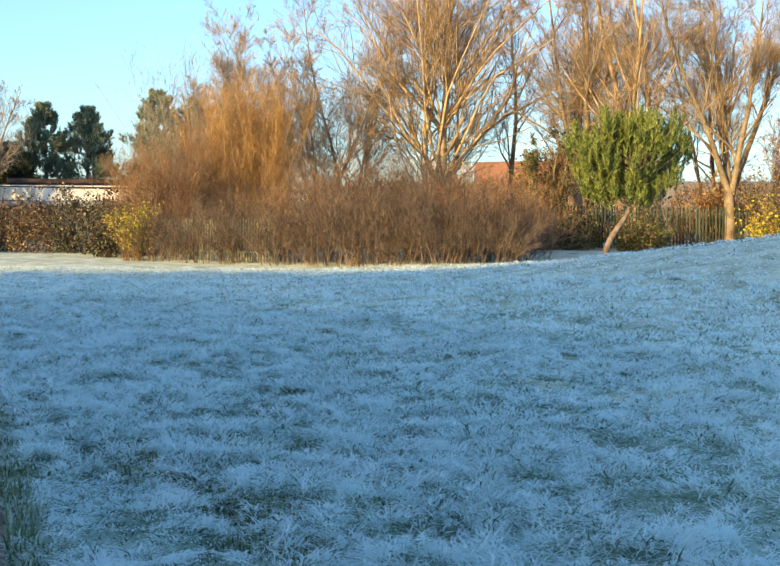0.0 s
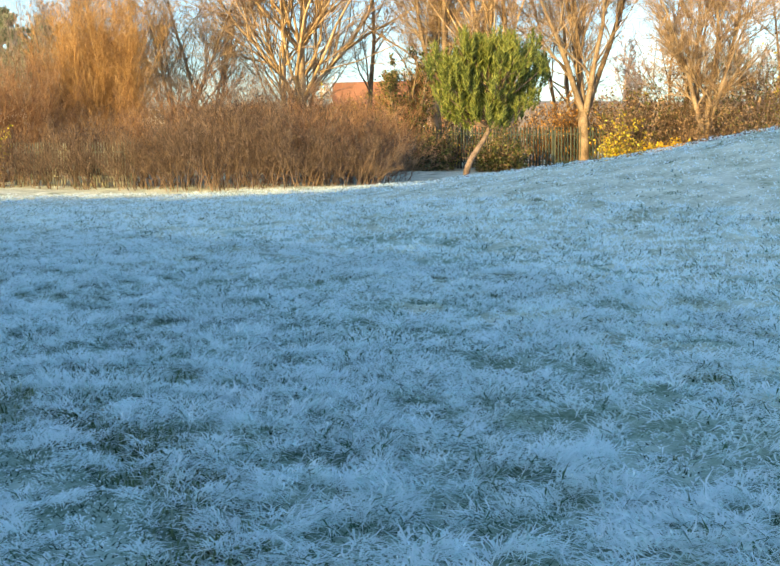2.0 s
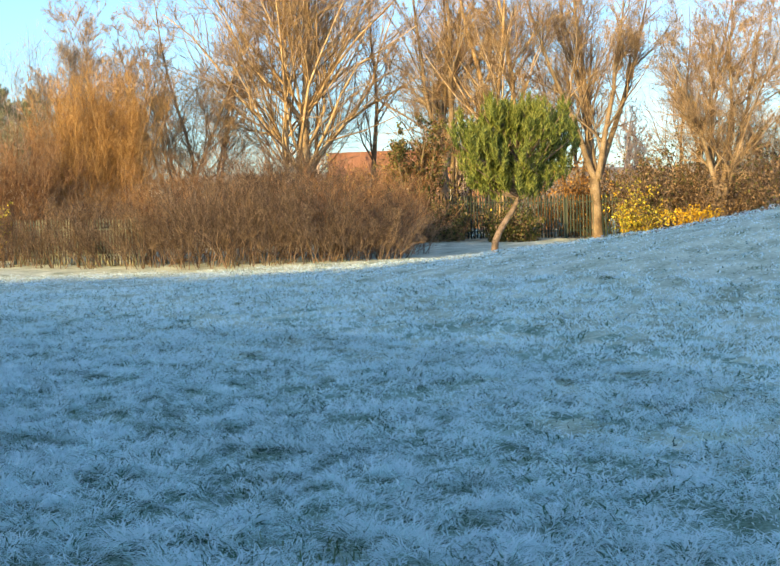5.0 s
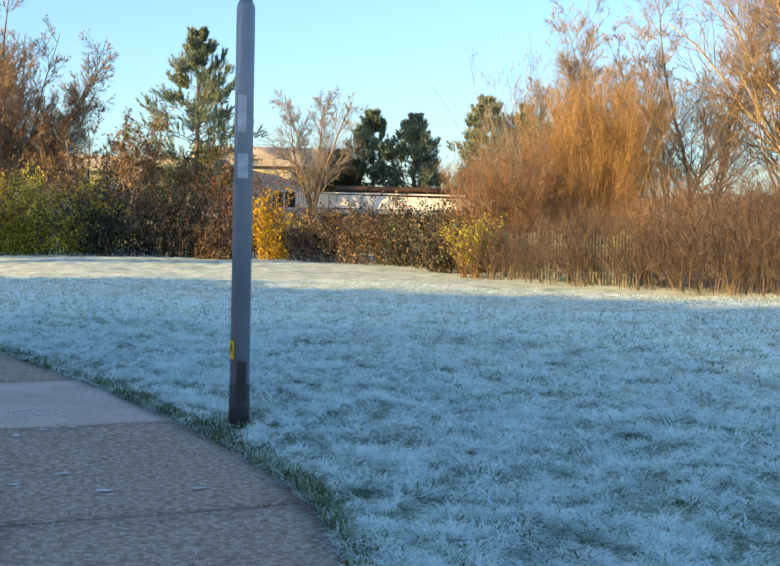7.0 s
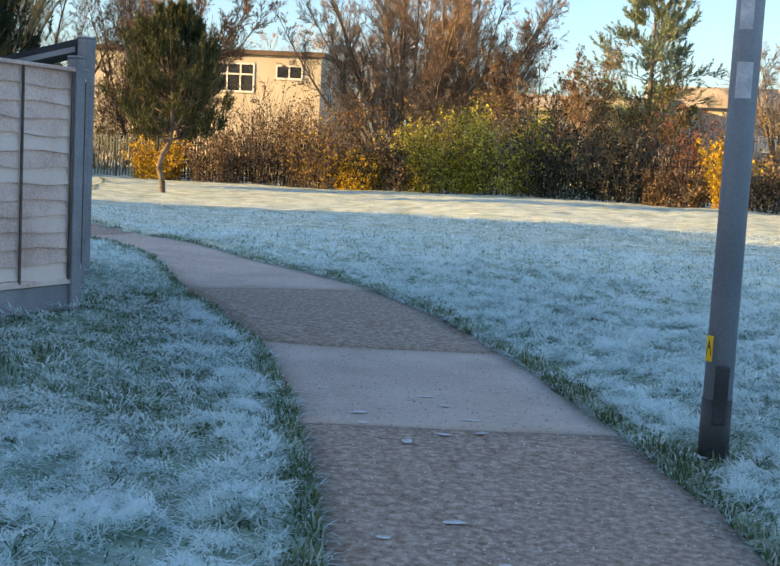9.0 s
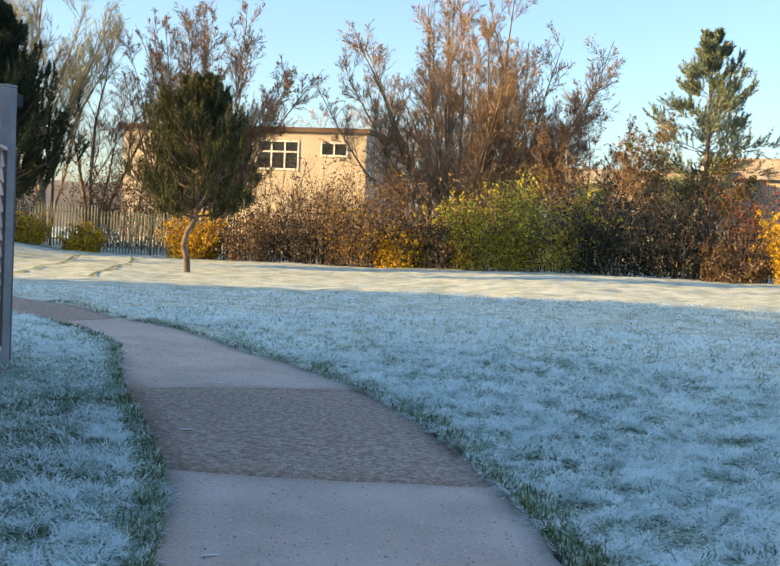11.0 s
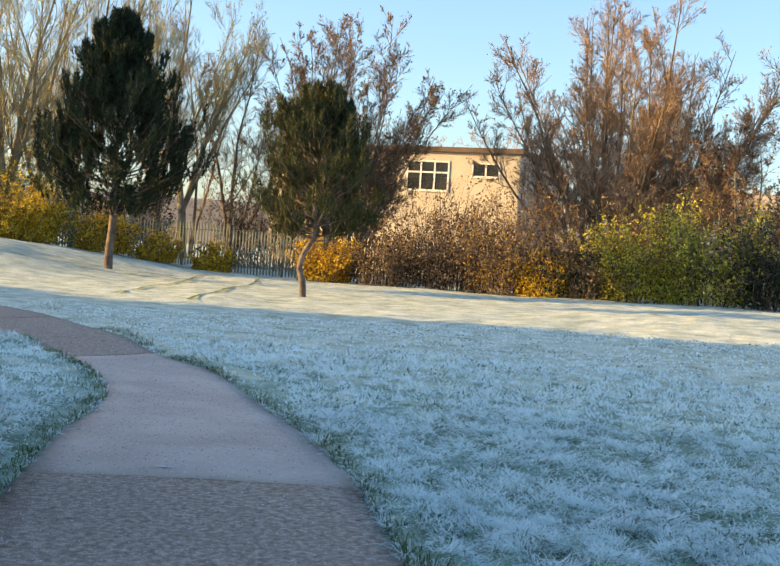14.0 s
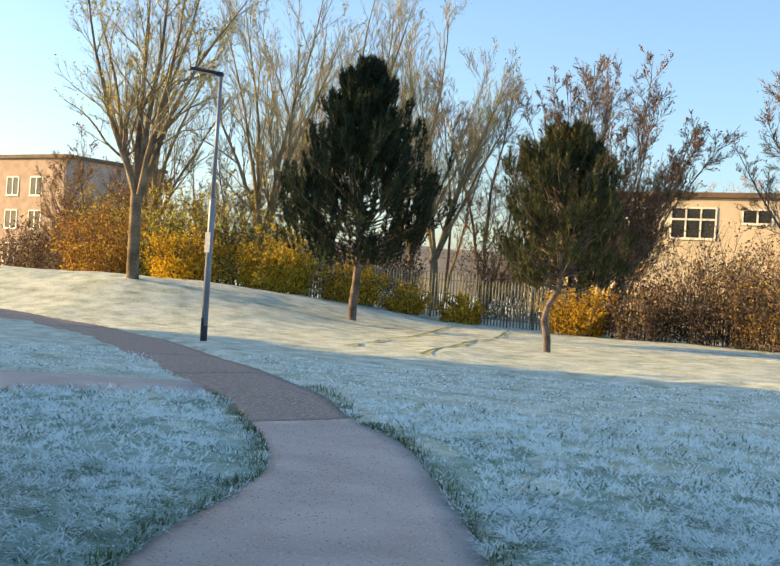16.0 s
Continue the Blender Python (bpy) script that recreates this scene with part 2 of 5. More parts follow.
def tube_bm(rings, sides=10, bm=None, cap=True):
    """A round tube through rings of (x, y, z, radius), level rings."""
    bm = bm or bmesh.new()
    last = None
    for k, (x, y, z, r) in enumerate(rings):
        now = [bm.verts.new((x + r * math.cos(2 * math.pi * i / sides), y + r * math.sin(2 * math.pi * i / sides), z)) for i in range(sides)]
        if last:
            for i in range(sides):
                bm.faces.new((last[i], last[(i + 1) % sides], now[(i + 1) % sides], now[i]))
        elif cap:
            bm.faces.new(now[::-1])
        last = now
    if cap:
        bm.faces.new(last)
    return bm


def sticks(p0, p1, r0, r1, sides=3):
    """Tapered sticks from p0 to p1: vertices and quads."""
    p0, p1 = np.asarray(p0, float), np.asarray(p1, float)
    n = len(p0)
    d = p1 - p0
    d /= np.linalg.norm(d, axis=1, keepdims=True) + 1e-9
    ref = np.where(np.abs(d[:, 2:3]) > 0.9, np.array([[1.0, 0, 0]]), np.array([[0, 0, 1.0]]))
    u = np.cross(d, ref)
    u /= np.linalg.norm(u, axis=1, keepdims=True) + 1e-9
    v = np.cross(d, u)
    a = np.arange(sides) * 2 * np.pi / sides
    ring = u[:, None] * np.cos(a)[None, :, None] + v[:, None] * np.sin(a)[None, :, None]
    lo = p0[:, None] + ring * np.reshape(r0, (-1, 1, 1))
    hi = p1[:, None] + ring * np.reshape(r1, (-1, 1, 1))
    verts = np.concatenate([lo, hi], 1).reshape(-1, 3)
    i = np.arange(sides)
    quad = np.stack([i, (i + 1) % sides, sides + (i + 1) % sides, sides + i], 1)
    return verts, (quad[None] + (np.arange(n) * 2 * sides)[:, None, None]).reshape(-1, 4)


def slivers(base, way, length, width):
    """Narrow bent blades, each of one triangle pair with a fold: vertices and triangles."""
    base, way = np.asarray(base, float), np.asarray(way, float)
    n = len(base)
    side = np.cross(way, rng.normal(size=(n, 3)))
    side /= np.linalg.norm(side, axis=1, keepdims=True) + 1e-9
    length, width = np.broadcast_to(length, n)[:, None], np.broadcast_to(width, n)[:, None]
    verts = np.stack([base - side * width / 2, base + side * width / 2, base + way * length], 1).reshape(-1, 3)
    return verts, np.arange(3 * n).reshape(-1, 3)


def leaves(centre, size):
    """Small folded leaves turned at random: two triangles each."""
    n = len(centre)
    a = rng.normal(size=(n, 3))
    a /= np.linalg.norm(a, axis=1, keepdims=True)
    b = np.cross(a, rng.normal(size=(n, 3)))
    b /= np.linalg.norm(b, axis=1, keepdims=True)
    c = np.cross(a, b)
    s = np.broadcast_to(size, n)[:, None]
    verts = np.stack([centre - a * s, centre + b * s * 0.6 + c * s * 0.2, centre + a * s, centre - b * s * 0.6 + c * s * 0.2], 1).reshape(-1, 3)
    k = np.arange(n)[:, None] * 4
    return verts, np.concatenate([k + [0, 1, 2], k + [0, 2, 3]])


# ---- the lie of the land ----
def smooth(t):
    t = np.clip(t, 0, 1)
    return t * t * (3 - 2 * t)


def land(x, y):
    """Height of the ground."""
    x, y = np.asarray(x, float), np.asarray(y, float)
    z = 0.30 * smooth((y - 18) / 30) - 0.2 * smooth((y - 22) / 14) * smooth((2 - x) / 10) + 1.3 * smooth((-x - 18) / 12) * smooth((y - 36.5) / 8) * (1 - 0.7 * smooth((y - 46) / 18))
    u, v = (x - 27.0) * 0.805 + (y - 1.7) * 0.593, (y - 1.7) * 0.805 - (x - 27.0) * 0.593
    z = z + 2.97 * np.exp(-((u / 6.5) ** 2 + (v / 12.7) ** 2) ** 0.878)
    z = z + 0.1 * smooth((-x - 1.7 - 0.28 * np.maximum(y - 10, 0)) / 1.3) * smooth((y - 5) / 3) * smooth((19 - y) / 4)
    z = z + 0.22 * smooth((x - 14) / 8) * smooth((y - 14) / 10)
    return z + 0.03 * np.sin(x * 0.9 + 1.3 * np.sin(y * 0.4)) * np.sin(y * 0.7)


def vnoise(x, y, cell, seed):
    """Smooth random values from 0 to 1 over the plan."""
    t = np.random.default_rng(seed).random((64, 64))
    u, v = np.asarray(x) / cell, np.asarray(y) / cell
    i, j = np.floor(u).astype(int), np.floor(v).astype(int)
    fu, fv = smooth(u - i), smooth(v - j)
    a, b, c, d = t[i % 64, j % 64], t[(i + 1) % 64, j % 64], t[i % 64, (j + 1) % 64], t[(i + 1) % 64, (j + 1) % 64]
    return (a * (1 - fu) + b * fu) * (1 - fv) + (c * (1 - fu) + d * fu) * fv


def turf(x, y):
    """Height of the uneven turf, a little above and below the lie of the land."""
    return land(x, y) + 0.07 * (vnoise(x, y, 0.75, 3) - 0.5) + 0.05 * (vnoise(x, y, 0.27, 4) - 0.5) - 0.05 * groove(x, y)


def groove(x, y):
    """1 in the narrow rut trodden beside the walk, falling to 0 at its sides."""
    x, y = np.asarray(x, float), np.asarray(y, float)
    at = 1.78 - 0.125 * (y + 0.5) ** 2 * np.where(y < -0.5, 1.0, 0.9)
    return smooth(1 - np.abs(x - at) / 0.16) * smooth((y + 3.6) / 0.6) * smooth((1.2 - y) / 0.6)


def land1(x, y):
    return float(land(x, y))


def spline(points, step=0.25):
    """A smooth line through plan points."""
    p = [Vector((*q, 0)) for q in points]
    out = []
    for k in range(len(p) - 1):
        a, b, c, d = p[max(k - 1, 0)], p[k], p[k + 1], p[min(k + 2, len(p) - 1)]
        m = max(2, int((c - b).length / step))
        for j in range(m):
            t = j / m
            out.append(0.5 * ((2 * b) + (c - a) * t + (2 * a - 5 * b + 4 * c - d) * t * t + (3 * b - a - 3 * c + d) * t ** 3))
    out.append(p[-1])
    return np.array([(v.x, v.y) for v in out])


# both edges of the walk, from behind the start to where it leaves the field
EDGE_R = [(-0.9, -16), (-0.75, -9), (0.3, -3), (1.02, 0.5), (1.68, 4.2), (1.78, 6.3), (1.45, 8.2), (1.05, 9.9), (0.6, 11.8), (-0.45, 14.6), (-1.95, 17.4), (-4.4, 21.0), (-6.1, 22.7), (-9.4, 26.2), (-16.3, 31.8), (-21.9, 35.3), (-28, 37.4), (-36, 39.2), (-50, 41.2), (-70, 43.2)]
EDGE_L = [(-3.1, -16), (-2.5, -9), (-1.55, -3), (-0.75, 0.5), (-0.12, 4.2), (-0.15, 6.0), (-0.55, 7.9), (-0.95, 9.6), (-1.6, 11.6), (-2.75, 14.1), (-3.75, 16.4), (-4.75, 18.9), (-6.5, 21.1), (-10.0, 24.5), (-17.5, 30.5), (-22.8, 33.7), (-28.9, 35.7), (-36.6, 37.4), (-50, 39.3), (-70, 41.3)]
SIDE_A = [(-10.2, 24.8), (-11.3, 24.2), (-13.1, 22.9), (-15.9, 20.7), (-20.9, 15.9)]
SIDE_B = [(-8.7, 23.1), (-9.8, 22.2), (-10.9, 21.0), (-13.4, 18.6), (-18.5, 13.6)]
edge_r, edge_l = spline(EDGE_R), spline(EDGE_L)


def resample(line, n):
    s = np.r_[0, np.cumsum(np.hypot(*np.diff(line, axis=0).T))]
    q = np.linspace(0, s[-1], n)
    return np.stack([np.interp(q, s, line[:, 0]), np.interp(q, s, line[:, 1])], 1)


NWALK = 700


def matched(points):
    s = spline(points, 0.05)
    knots = np.array(points)
    idx = [int(np.argmin(np.hypot(*(s - k).T))) for k in knots]
    m = NWALK // (len(points) - 1)
    rows = []
    for a, b in zip(idx[:-1], idx[1:]):
        rows.append(s[np.linspace(a, b, m, endpoint=False).round().astype(int)])
    rows.append(s[idx[-1]:idx[-1] + 1])
    return np.concatenate(rows)


walk_r, walk_l = matched(EDGE_R), matched(EDGE_L)


def on_walk(x, y, margin=0.0):
    """Whether plan points lie on the paved walk or its side path."""
    x, y = np.asarray(x, float), np.asarray(y, float)
    inside = np.zeros(x.shape, bool)
    for ra, la in ((walk_r, walk_l), (resample(spline(SIDE_A), 60), resample(spline(SIDE_B), 60))):
        mid = (ra + la) / 2
        half = np.hypot(*(ra - la).T) / 2
        for a in range(0, len(mid), 4):
            inside |= (x - mid[a, 0]) ** 2 + (y - mid[a, 1]) ** 2 < (half[a] + margin) ** 2
    return inside


def inside_walk(x, y):
    """Whether plan points lie between the edges of the walk or of its side path."""
    x, y = np.asarray(x, float), np.asarray(y, float)
    out = np.zeros(x.shape, bool)
    near = on_walk(x, y, 0.5)
    px, py = x[near], y[near]
    for ra, la in ((walk_r[::4], walk_l[::4]), (resample(spline(SIDE_A), 40), resample(spline(SIDE_B), 40))):
        ring = np.concatenate([ra, la[::-1]])
        odd = np.zeros(px.shape, bool)
        for (xa, ya), (xb, yb) in zip(ring, np.roll(ring, -1, 0)):
            if ya != yb:
                odd ^= ((ya > py) != (yb > py)) & (px < (xb - xa) * (py - ya) / (yb - ya) + xa)
        out[near] |= odd
    return out


def unit(v):
    return v / (np.linalg.norm(v, axis=-1, keepdims=True) + 1e-9)


# ---- ground ----
def axis(lo, hi, step, far, coarse=0.45, reach=34):
    """Grid lines: fine between lo and hi, coarser around, wide apart towards the horizon."""
    mid = np.arange(lo, hi + step / 2, step)
    steps, total = [], 0.0
    while total < far:
        last = steps[-1] if steps else step
        steps.append(min(last * 1.12, coarse) if total < reach else last * 1.25)
        total += steps[-1]
    out = np.cumsum(steps)
    return np.r_[lo - out[::-1], mid, hi + out]


gx, gy = axis(-4, 8, 0.11, 1800), axis(-4, 22, 0.11, 1800)
GX, GY = np.meshgrid(gx, gy)
GZ = turf(GX, GY)
GZ = np.where(inside_walk(GX, GY), GZ - 0.16, GZ)
nx = len(gx)
i0 = (np.arange(len(gy) - 1)[:, None] * nx + np.arange(nx - 1)[None]).ravel()
ground = array_part("ground", np.stack([GX, GY, GZ], -1).reshape(-1, 3), np.stack([i0, i0 + 1, i0 + nx + 1, i0 + nx], 1), M["turf"], smooth=True)
ground.data.materials.append(M["thatch"])
fx, fy = GX.ravel()[i0], GY.ravel()[i0]
near_walk = (on_walk(fx, fy, 4.5) | on_walk(fx, fy, 9.0) & (vnoise(fx, fy, 0.35, 52) > 0.6)) & (fy < 19 + 5 * vnoise(fx, fy, 0.4, 53))
ground.data.polygons.foreach_set("material_index", near_walk.astype(np.int32))
tagged(ground, "rolling park turf whitened by heavy morning frost", "ground", kind="structure")

# ---- paved walk: slabs with open joints ----
walk_mid = (walk_r + walk_l) / 2
arc = np.r_[0, np.cumsum(np.hypot(*np.diff(walk_mid, axis=0).T))]
s0 = arc[int(np.argmin(np.hypot(walk_mid[:, 0] + 0.75, walk_mid[:, 1] - 11.45)))]
BAY = 3.15
pavement = thing("pavement", "curved grey concrete footpath cast in bays with dark joints", "path", kind="structure")


def slab(ra, la, name, parent, mat="smooth_concrete"):
    n, k = len(ra), 9
    w = np.linspace(0, 1, k)
    p = ra[:, None] * (1 - w)[None, :, None] + la[:, None] * w[None, :, None]
    ragged = 0.05 * (vnoise(ra[:, 0], ra[:, 1], 0.35, 5) - 0.5)
    p[:, 0] += (ra - la) * ragged[:, None]
    z = land(p[..., 0], p[..., 1]) - 0.015 + 0.012 * (vnoise(p[..., 0], p[..., 1], 0.5, 9) - 0.5)
    top = np.concatenate([p, z[..., None]], -1).reshape(-1, 3)
    verts = np.concatenate([top, top - [0, 0, 0.14]])
    q = (np.arange(n - 1)[:, None] * k + np.arange(k - 1)[None]).ravel()
    faces = [np.stack([q, q + k, q + k + 1, q + 1], 1)]
    ring = np.r_[np.arange(k), np.arange(1, n) * k + k - 1, (n - 1) * k + np.arange(k - 2, -1, -1), np.arange(n - 2, 0, -1) * k]
    nxt = np.roll(ring, -1)
    faces.append(np.stack([ring, nxt, nxt + n * k, ring + n * k], 1))
    return array_part(name, verts, np.concatenate(faces), M[mat], parent)


def at_arc(line, s):
    return np.stack([np.interp(s, arc, line[:, 0]), np.interp(s, arc, line[:, 1])], 1)


def arc_near(x, y):
    return float(arc[int(np.argmin(np.hypot(walk_mid[:, 0] - x, walk_mid[:, 1] - y)))])


JOINTS = [arc_near(x, y) for x, y in ((0.55, 8.73), (-0.5, 11.72), (-2.1, 15.4), (-6.4, 22.3), (-11.2, 26.4))]
first = JOINTS[0] - BAY * math.floor(JOINTS[0] / BAY)
JOINTS = list(np.arange(first, JOINTS[0] - 0.5, BAY)) + JOINTS + list(np.arange(JOINTS[-1] + 4.5, arc[-1], 4.5)) + [float(arc[-1])]
for k, (s, e) in enumerate(zip(JOINTS[:-1], JOINTS[1:])):
    q = np.linspace(s + 0.022, e - 0.022, 14 if e - s < 6 else 30)
    pale = arc_near(0.55, 8.73) - 0.1 < s < arc_near(-0.5, 11.72) - 0.1 or arc_near(-2.1, 15.4) - 0.1 < s < arc_near(-6.4, 22.3) - 0.1
    slab(at_arc(walk_r, q), at_arc(walk_l, q), "slab", pavement, "smooth_concrete" if pale else "coarse_concrete")
ra, la = resample(spline(SIDE_A), 30), resample(spline(SIDE_B), 30)
slab(ra, la, "slab", pavement)
# dirt under the joints
q = np.linspace(first, arc[-1], 500)
a, b = at_arc(walk_r, q), at_arc(walk_l, q)
cols = [a * (1 - w) + b * w for w in np.linspace(0.03, 0.97, 9)]
v = np.concatenate([np.c_[c, land(*c.T) - 0.026] for c in cols])
k = np.concatenate([np.arange(len(q) - 1) + len(q) * j for j in range(8)])
array_part("joint_filling", v, np.stack([k, k + 1, k + 1 + len(q), k + len(q)], 1), M["joint"], pavement, "dark dirt in the joints")

# small pale stones in the worn surface, and dried spots
s = rng.uniform(arc[0] + 6, arc[0] + 46, 20000)
f = rng.uniform(0.04, 0.96, 20000)
p = at_arc(walk_r, s) * f[:, None] + at_arc(walk_l, s) * (1 - f)[:, None]
z = land(*p.T) - 0.012
r = rng.uniform(0.002, 0.010, 20000)
o = np.array([(1, 0, 0), (-0.5, 0.87, 0), (-0.5, -0.87, 0), (0, 0, 0.8)])
turn = rng.uniform(0, 6.28, 20000)
c, sn = np.cos(turn), np.sin(turn)
ov = np.stack([o[:, 0] * c[:, None] - o[:, 1] * sn[:, None], o[:, 0] * sn[:, None] + o[:, 1] * c[:, None], np.broadcast_to(o[:, 2], (20000, 4))], -1)
v = (np.c_[p, z][:, None] + ov * r[:, None, None]).reshape(-1, 3)
k = np.arange(20000)[:, None] * 4
tagged(array_part("gravel", v, np.concatenate([k + [0, 1, 3], k + [1, 2, 3], k + [2, 0, 3]]), M["pebble"]), "pale stone grains worn out of the footpath", "gravel", kind="stuff")


def spot(x, y, length, width, turn_deg, group="pale spots on the footpath"):
    bm = bmesh.new()
    n = 11
    ring = [bm.verts.new((length / 2 * math.cos(6.283 * i / n) * random.uniform(0.7, 1.15), width / 2 * math.sin(6.283 * i / n) * random.uniform(0.6, 1.2), 0)) for i in range(n)]
    top = bm.verts.new((0, 0, 0.003))
    for i in range(n):
        bm.faces.new((ring[i], ring[(i + 1) % n], top))
    ob = part("frost_spot", bm, M["spot"])
    ob.matrix_world = pose(x, y, land1(x, y) - 0.004, 0, 0, turn_deg)
    tagged(ob, "flat white spot dried onto the grey footpath", "spot", group)


SPOTS = [(0.22, 8.45, .16, .07, 10), (-0.29, 8.6, .12, .06, 40), (0.02, 8.2, .2, .08, 90), (0.38, 8.9, .22, .05, 0), (0.45, 8.55, .14, .05, 30), (0.35, 6.8, .2, .09, 20), (0.6, 6.25, .24, .1, 150), (1.2, 6.2, .22, .06, 0), (0.05, 9.6, .3, .05, 15), (0.2, 9.3, .16, .06, 0), (-0.35, 8.9, .2, .1, 20), (0.05, 6.5, .12, .06, 0), (-1.9, 13.0, .3, .07, 0), (-2.4, 15.6, .22, .06, 0), (-1.3, 12.9, .22, .05, 10), (-0.7, 9.7, .2, .04, 30)]
for sx, sy, sl, sw, st in SPOTS:
    spot(sx, sy, sl * 0.62, sw * 0.85, st)


# ---- grass ----
def blades(n_per, dist_lo, dist_hi, length, width, seed, bent, under=False):
    """Frosted blades between two distances from the stretch of walk that is looked out from."""
    g = np.random.default_rng(seed)
    track = walk_mid[(walk_mid[:, 1] > -7) & (walk_mid[:, 1] < 13)][::6]
    lo, hi = track.min(0) - dist_hi, track.max(0) + dist_hi
    n = int(n_per * (hi[0] - lo[0]) * (hi[1] - lo[1]))
    p = g.uniform(lo, hi, (n, 2))
    p = p[(p[:, 1] > 0.58 * p[:, 0] - 11.0) & (p[:, 1] > -8.0) & (p[:, 0] > -6 - 0.95 * np.maximum(p[:, 1] - 8, 0)) & ((p[:, 0] > -1) | (p[:, 1] > 3))]
    d = np.full(len(p), 1e9)
    for q in track[::4]:
        d = np.minimum(d, np.hypot(p[:, 0] - q[0], p[:, 1] - q[1]))
    p = p[(d >= dist_lo) & (d < dist_hi)]
    p = p[~inside_walk(p[:, 0], p[:, 1])]
    clump = 0.70 * vnoise(p[:, 0], p[:, 1], 0.12, 11) + 0.30 * vnoise(p[:, 0], p[:, 1], 0.31, 14)
    green = smooth((-1.3 - p[:, 0] - 0.28 * (p[:, 1] - 11)) / 1.3) * smooth((p[:, 1] - 7) / 1.5) * smooth((17 - p[:, 1]) / 2)
    trod = smooth((p[:, 1] + 3.4) / 0.6) * smooth((0.8 - p[:, 1]) / 0.8) * smooth((1.75 - p[:, 0]) / 0.3)
    rut = groove(p[:, 0], p[:, 1])
    if under:
        clump = 0.25 + 0.2 * clump
    keep = g.random(len(p)) < np.where(under, 1.0, (0.12 + 0.88 * smooth((clump - 0.27) / 0.14)) * (1 - 0.85 * rut) * (1 - 0.85 * green)) * smooth((np.hypot(p[:, 0] - 1.80, p[:, 1] - 8.32) - 0.12) / 0.25)
    p, clump, trod = p[keep], clump[keep], trod[keep]
    tall = (0.45 + 1.05 * smooth((clump - 0.36) / 0.32)) * (1 - 0.35 * trod)
    rim = on_walk(p[:, 0], p[:, 1], 0.16)
    tall = np.where(rim, np.maximum(tall, 0.8), tall)
    n = len(p)
    z = turf(p[:, 0], p[:, 1]) - 0.006 + np.where(rim, -0.02, 0.065 * smooth((clump - 0.36) / 0.3) * (1 - 0.7 * trod) + 0.018 * trod)
    a = g.uniform(0, 2 * np.pi, n) * 0.55 + 12.5 * vnoise(p[:, 0], p[:, 1], 0.22, 13)
    lean = np.clip(g.uniform(0.75, 1.5, n), 0, 1.5 - 0.2 * trod)
    way = np.stack([np.cos(a) * np.sin(lean), np.sin(a) * np.sin(lean), np.cos(lean)], 1)
    L = length * tall * g.uniform(0.6, 1.35, n)
    W = width * g.uniform(0.7, 1.3, n)
    side = np.stack([-np.sin(a), np.cos(a), np.zeros(n)], 1) * W[:, None] / 2
    base = np.c_[p, z]
    curl = g.uniform(-1.1, 1.1, n)
    droop = g.uniform(-0.35, 0.35, n)
    if bent:
        mid = base + way * (L * 0.5)[:, None]
        onward = unit(way * [1.1, 1.1, 0.0] + side / W[:, None] * 2 * curl[:, None] + np.stack([0 * droop, 0 * droop, droop], 1))
        tip = mid + onward * (L * 0.6)[:, None]
        v = np.stack([base, mid + side, mid - side, tip], 1).reshape(-1, 3)
        k = np.arange(n)[:, None] * 4
        f = np.concatenate([k + [0, 1, 2], k + [2, 1, 3]])
    else:
        tip = base + way * L[:, None]
        v = np.stack([base - side, base + side, tip], 1).reshape(-1, 3)
        f = np.arange(3 * n).reshape(-1, 3)
    return v, f


for args in ((5600, 0, 4.2, 0.09, 0.0085, 21, True), (2700, 4.2, 8, 0.088, 0.012, 22, True), (1000, 8, 14, 0.065, 0.02, 23, False), (230, 14, 22, 0.04, 0.03, 24, False)):
    v, f = blades(*args)
    tagged(array_part("frosted_grass", v, f, M["blade"]), "short park grass stiff with white frost", "grass", kind="stuff")
# low unfrosted blades whose dark colour stands in for shade between the tufts
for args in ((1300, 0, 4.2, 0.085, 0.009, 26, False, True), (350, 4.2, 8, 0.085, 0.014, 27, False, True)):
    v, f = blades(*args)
    tagged(array_part("green_grass", v, f, M["under"]), "green unfrosted grass under the frosted tips, darkened as shade in the gaps", "grass", kind="stuff")


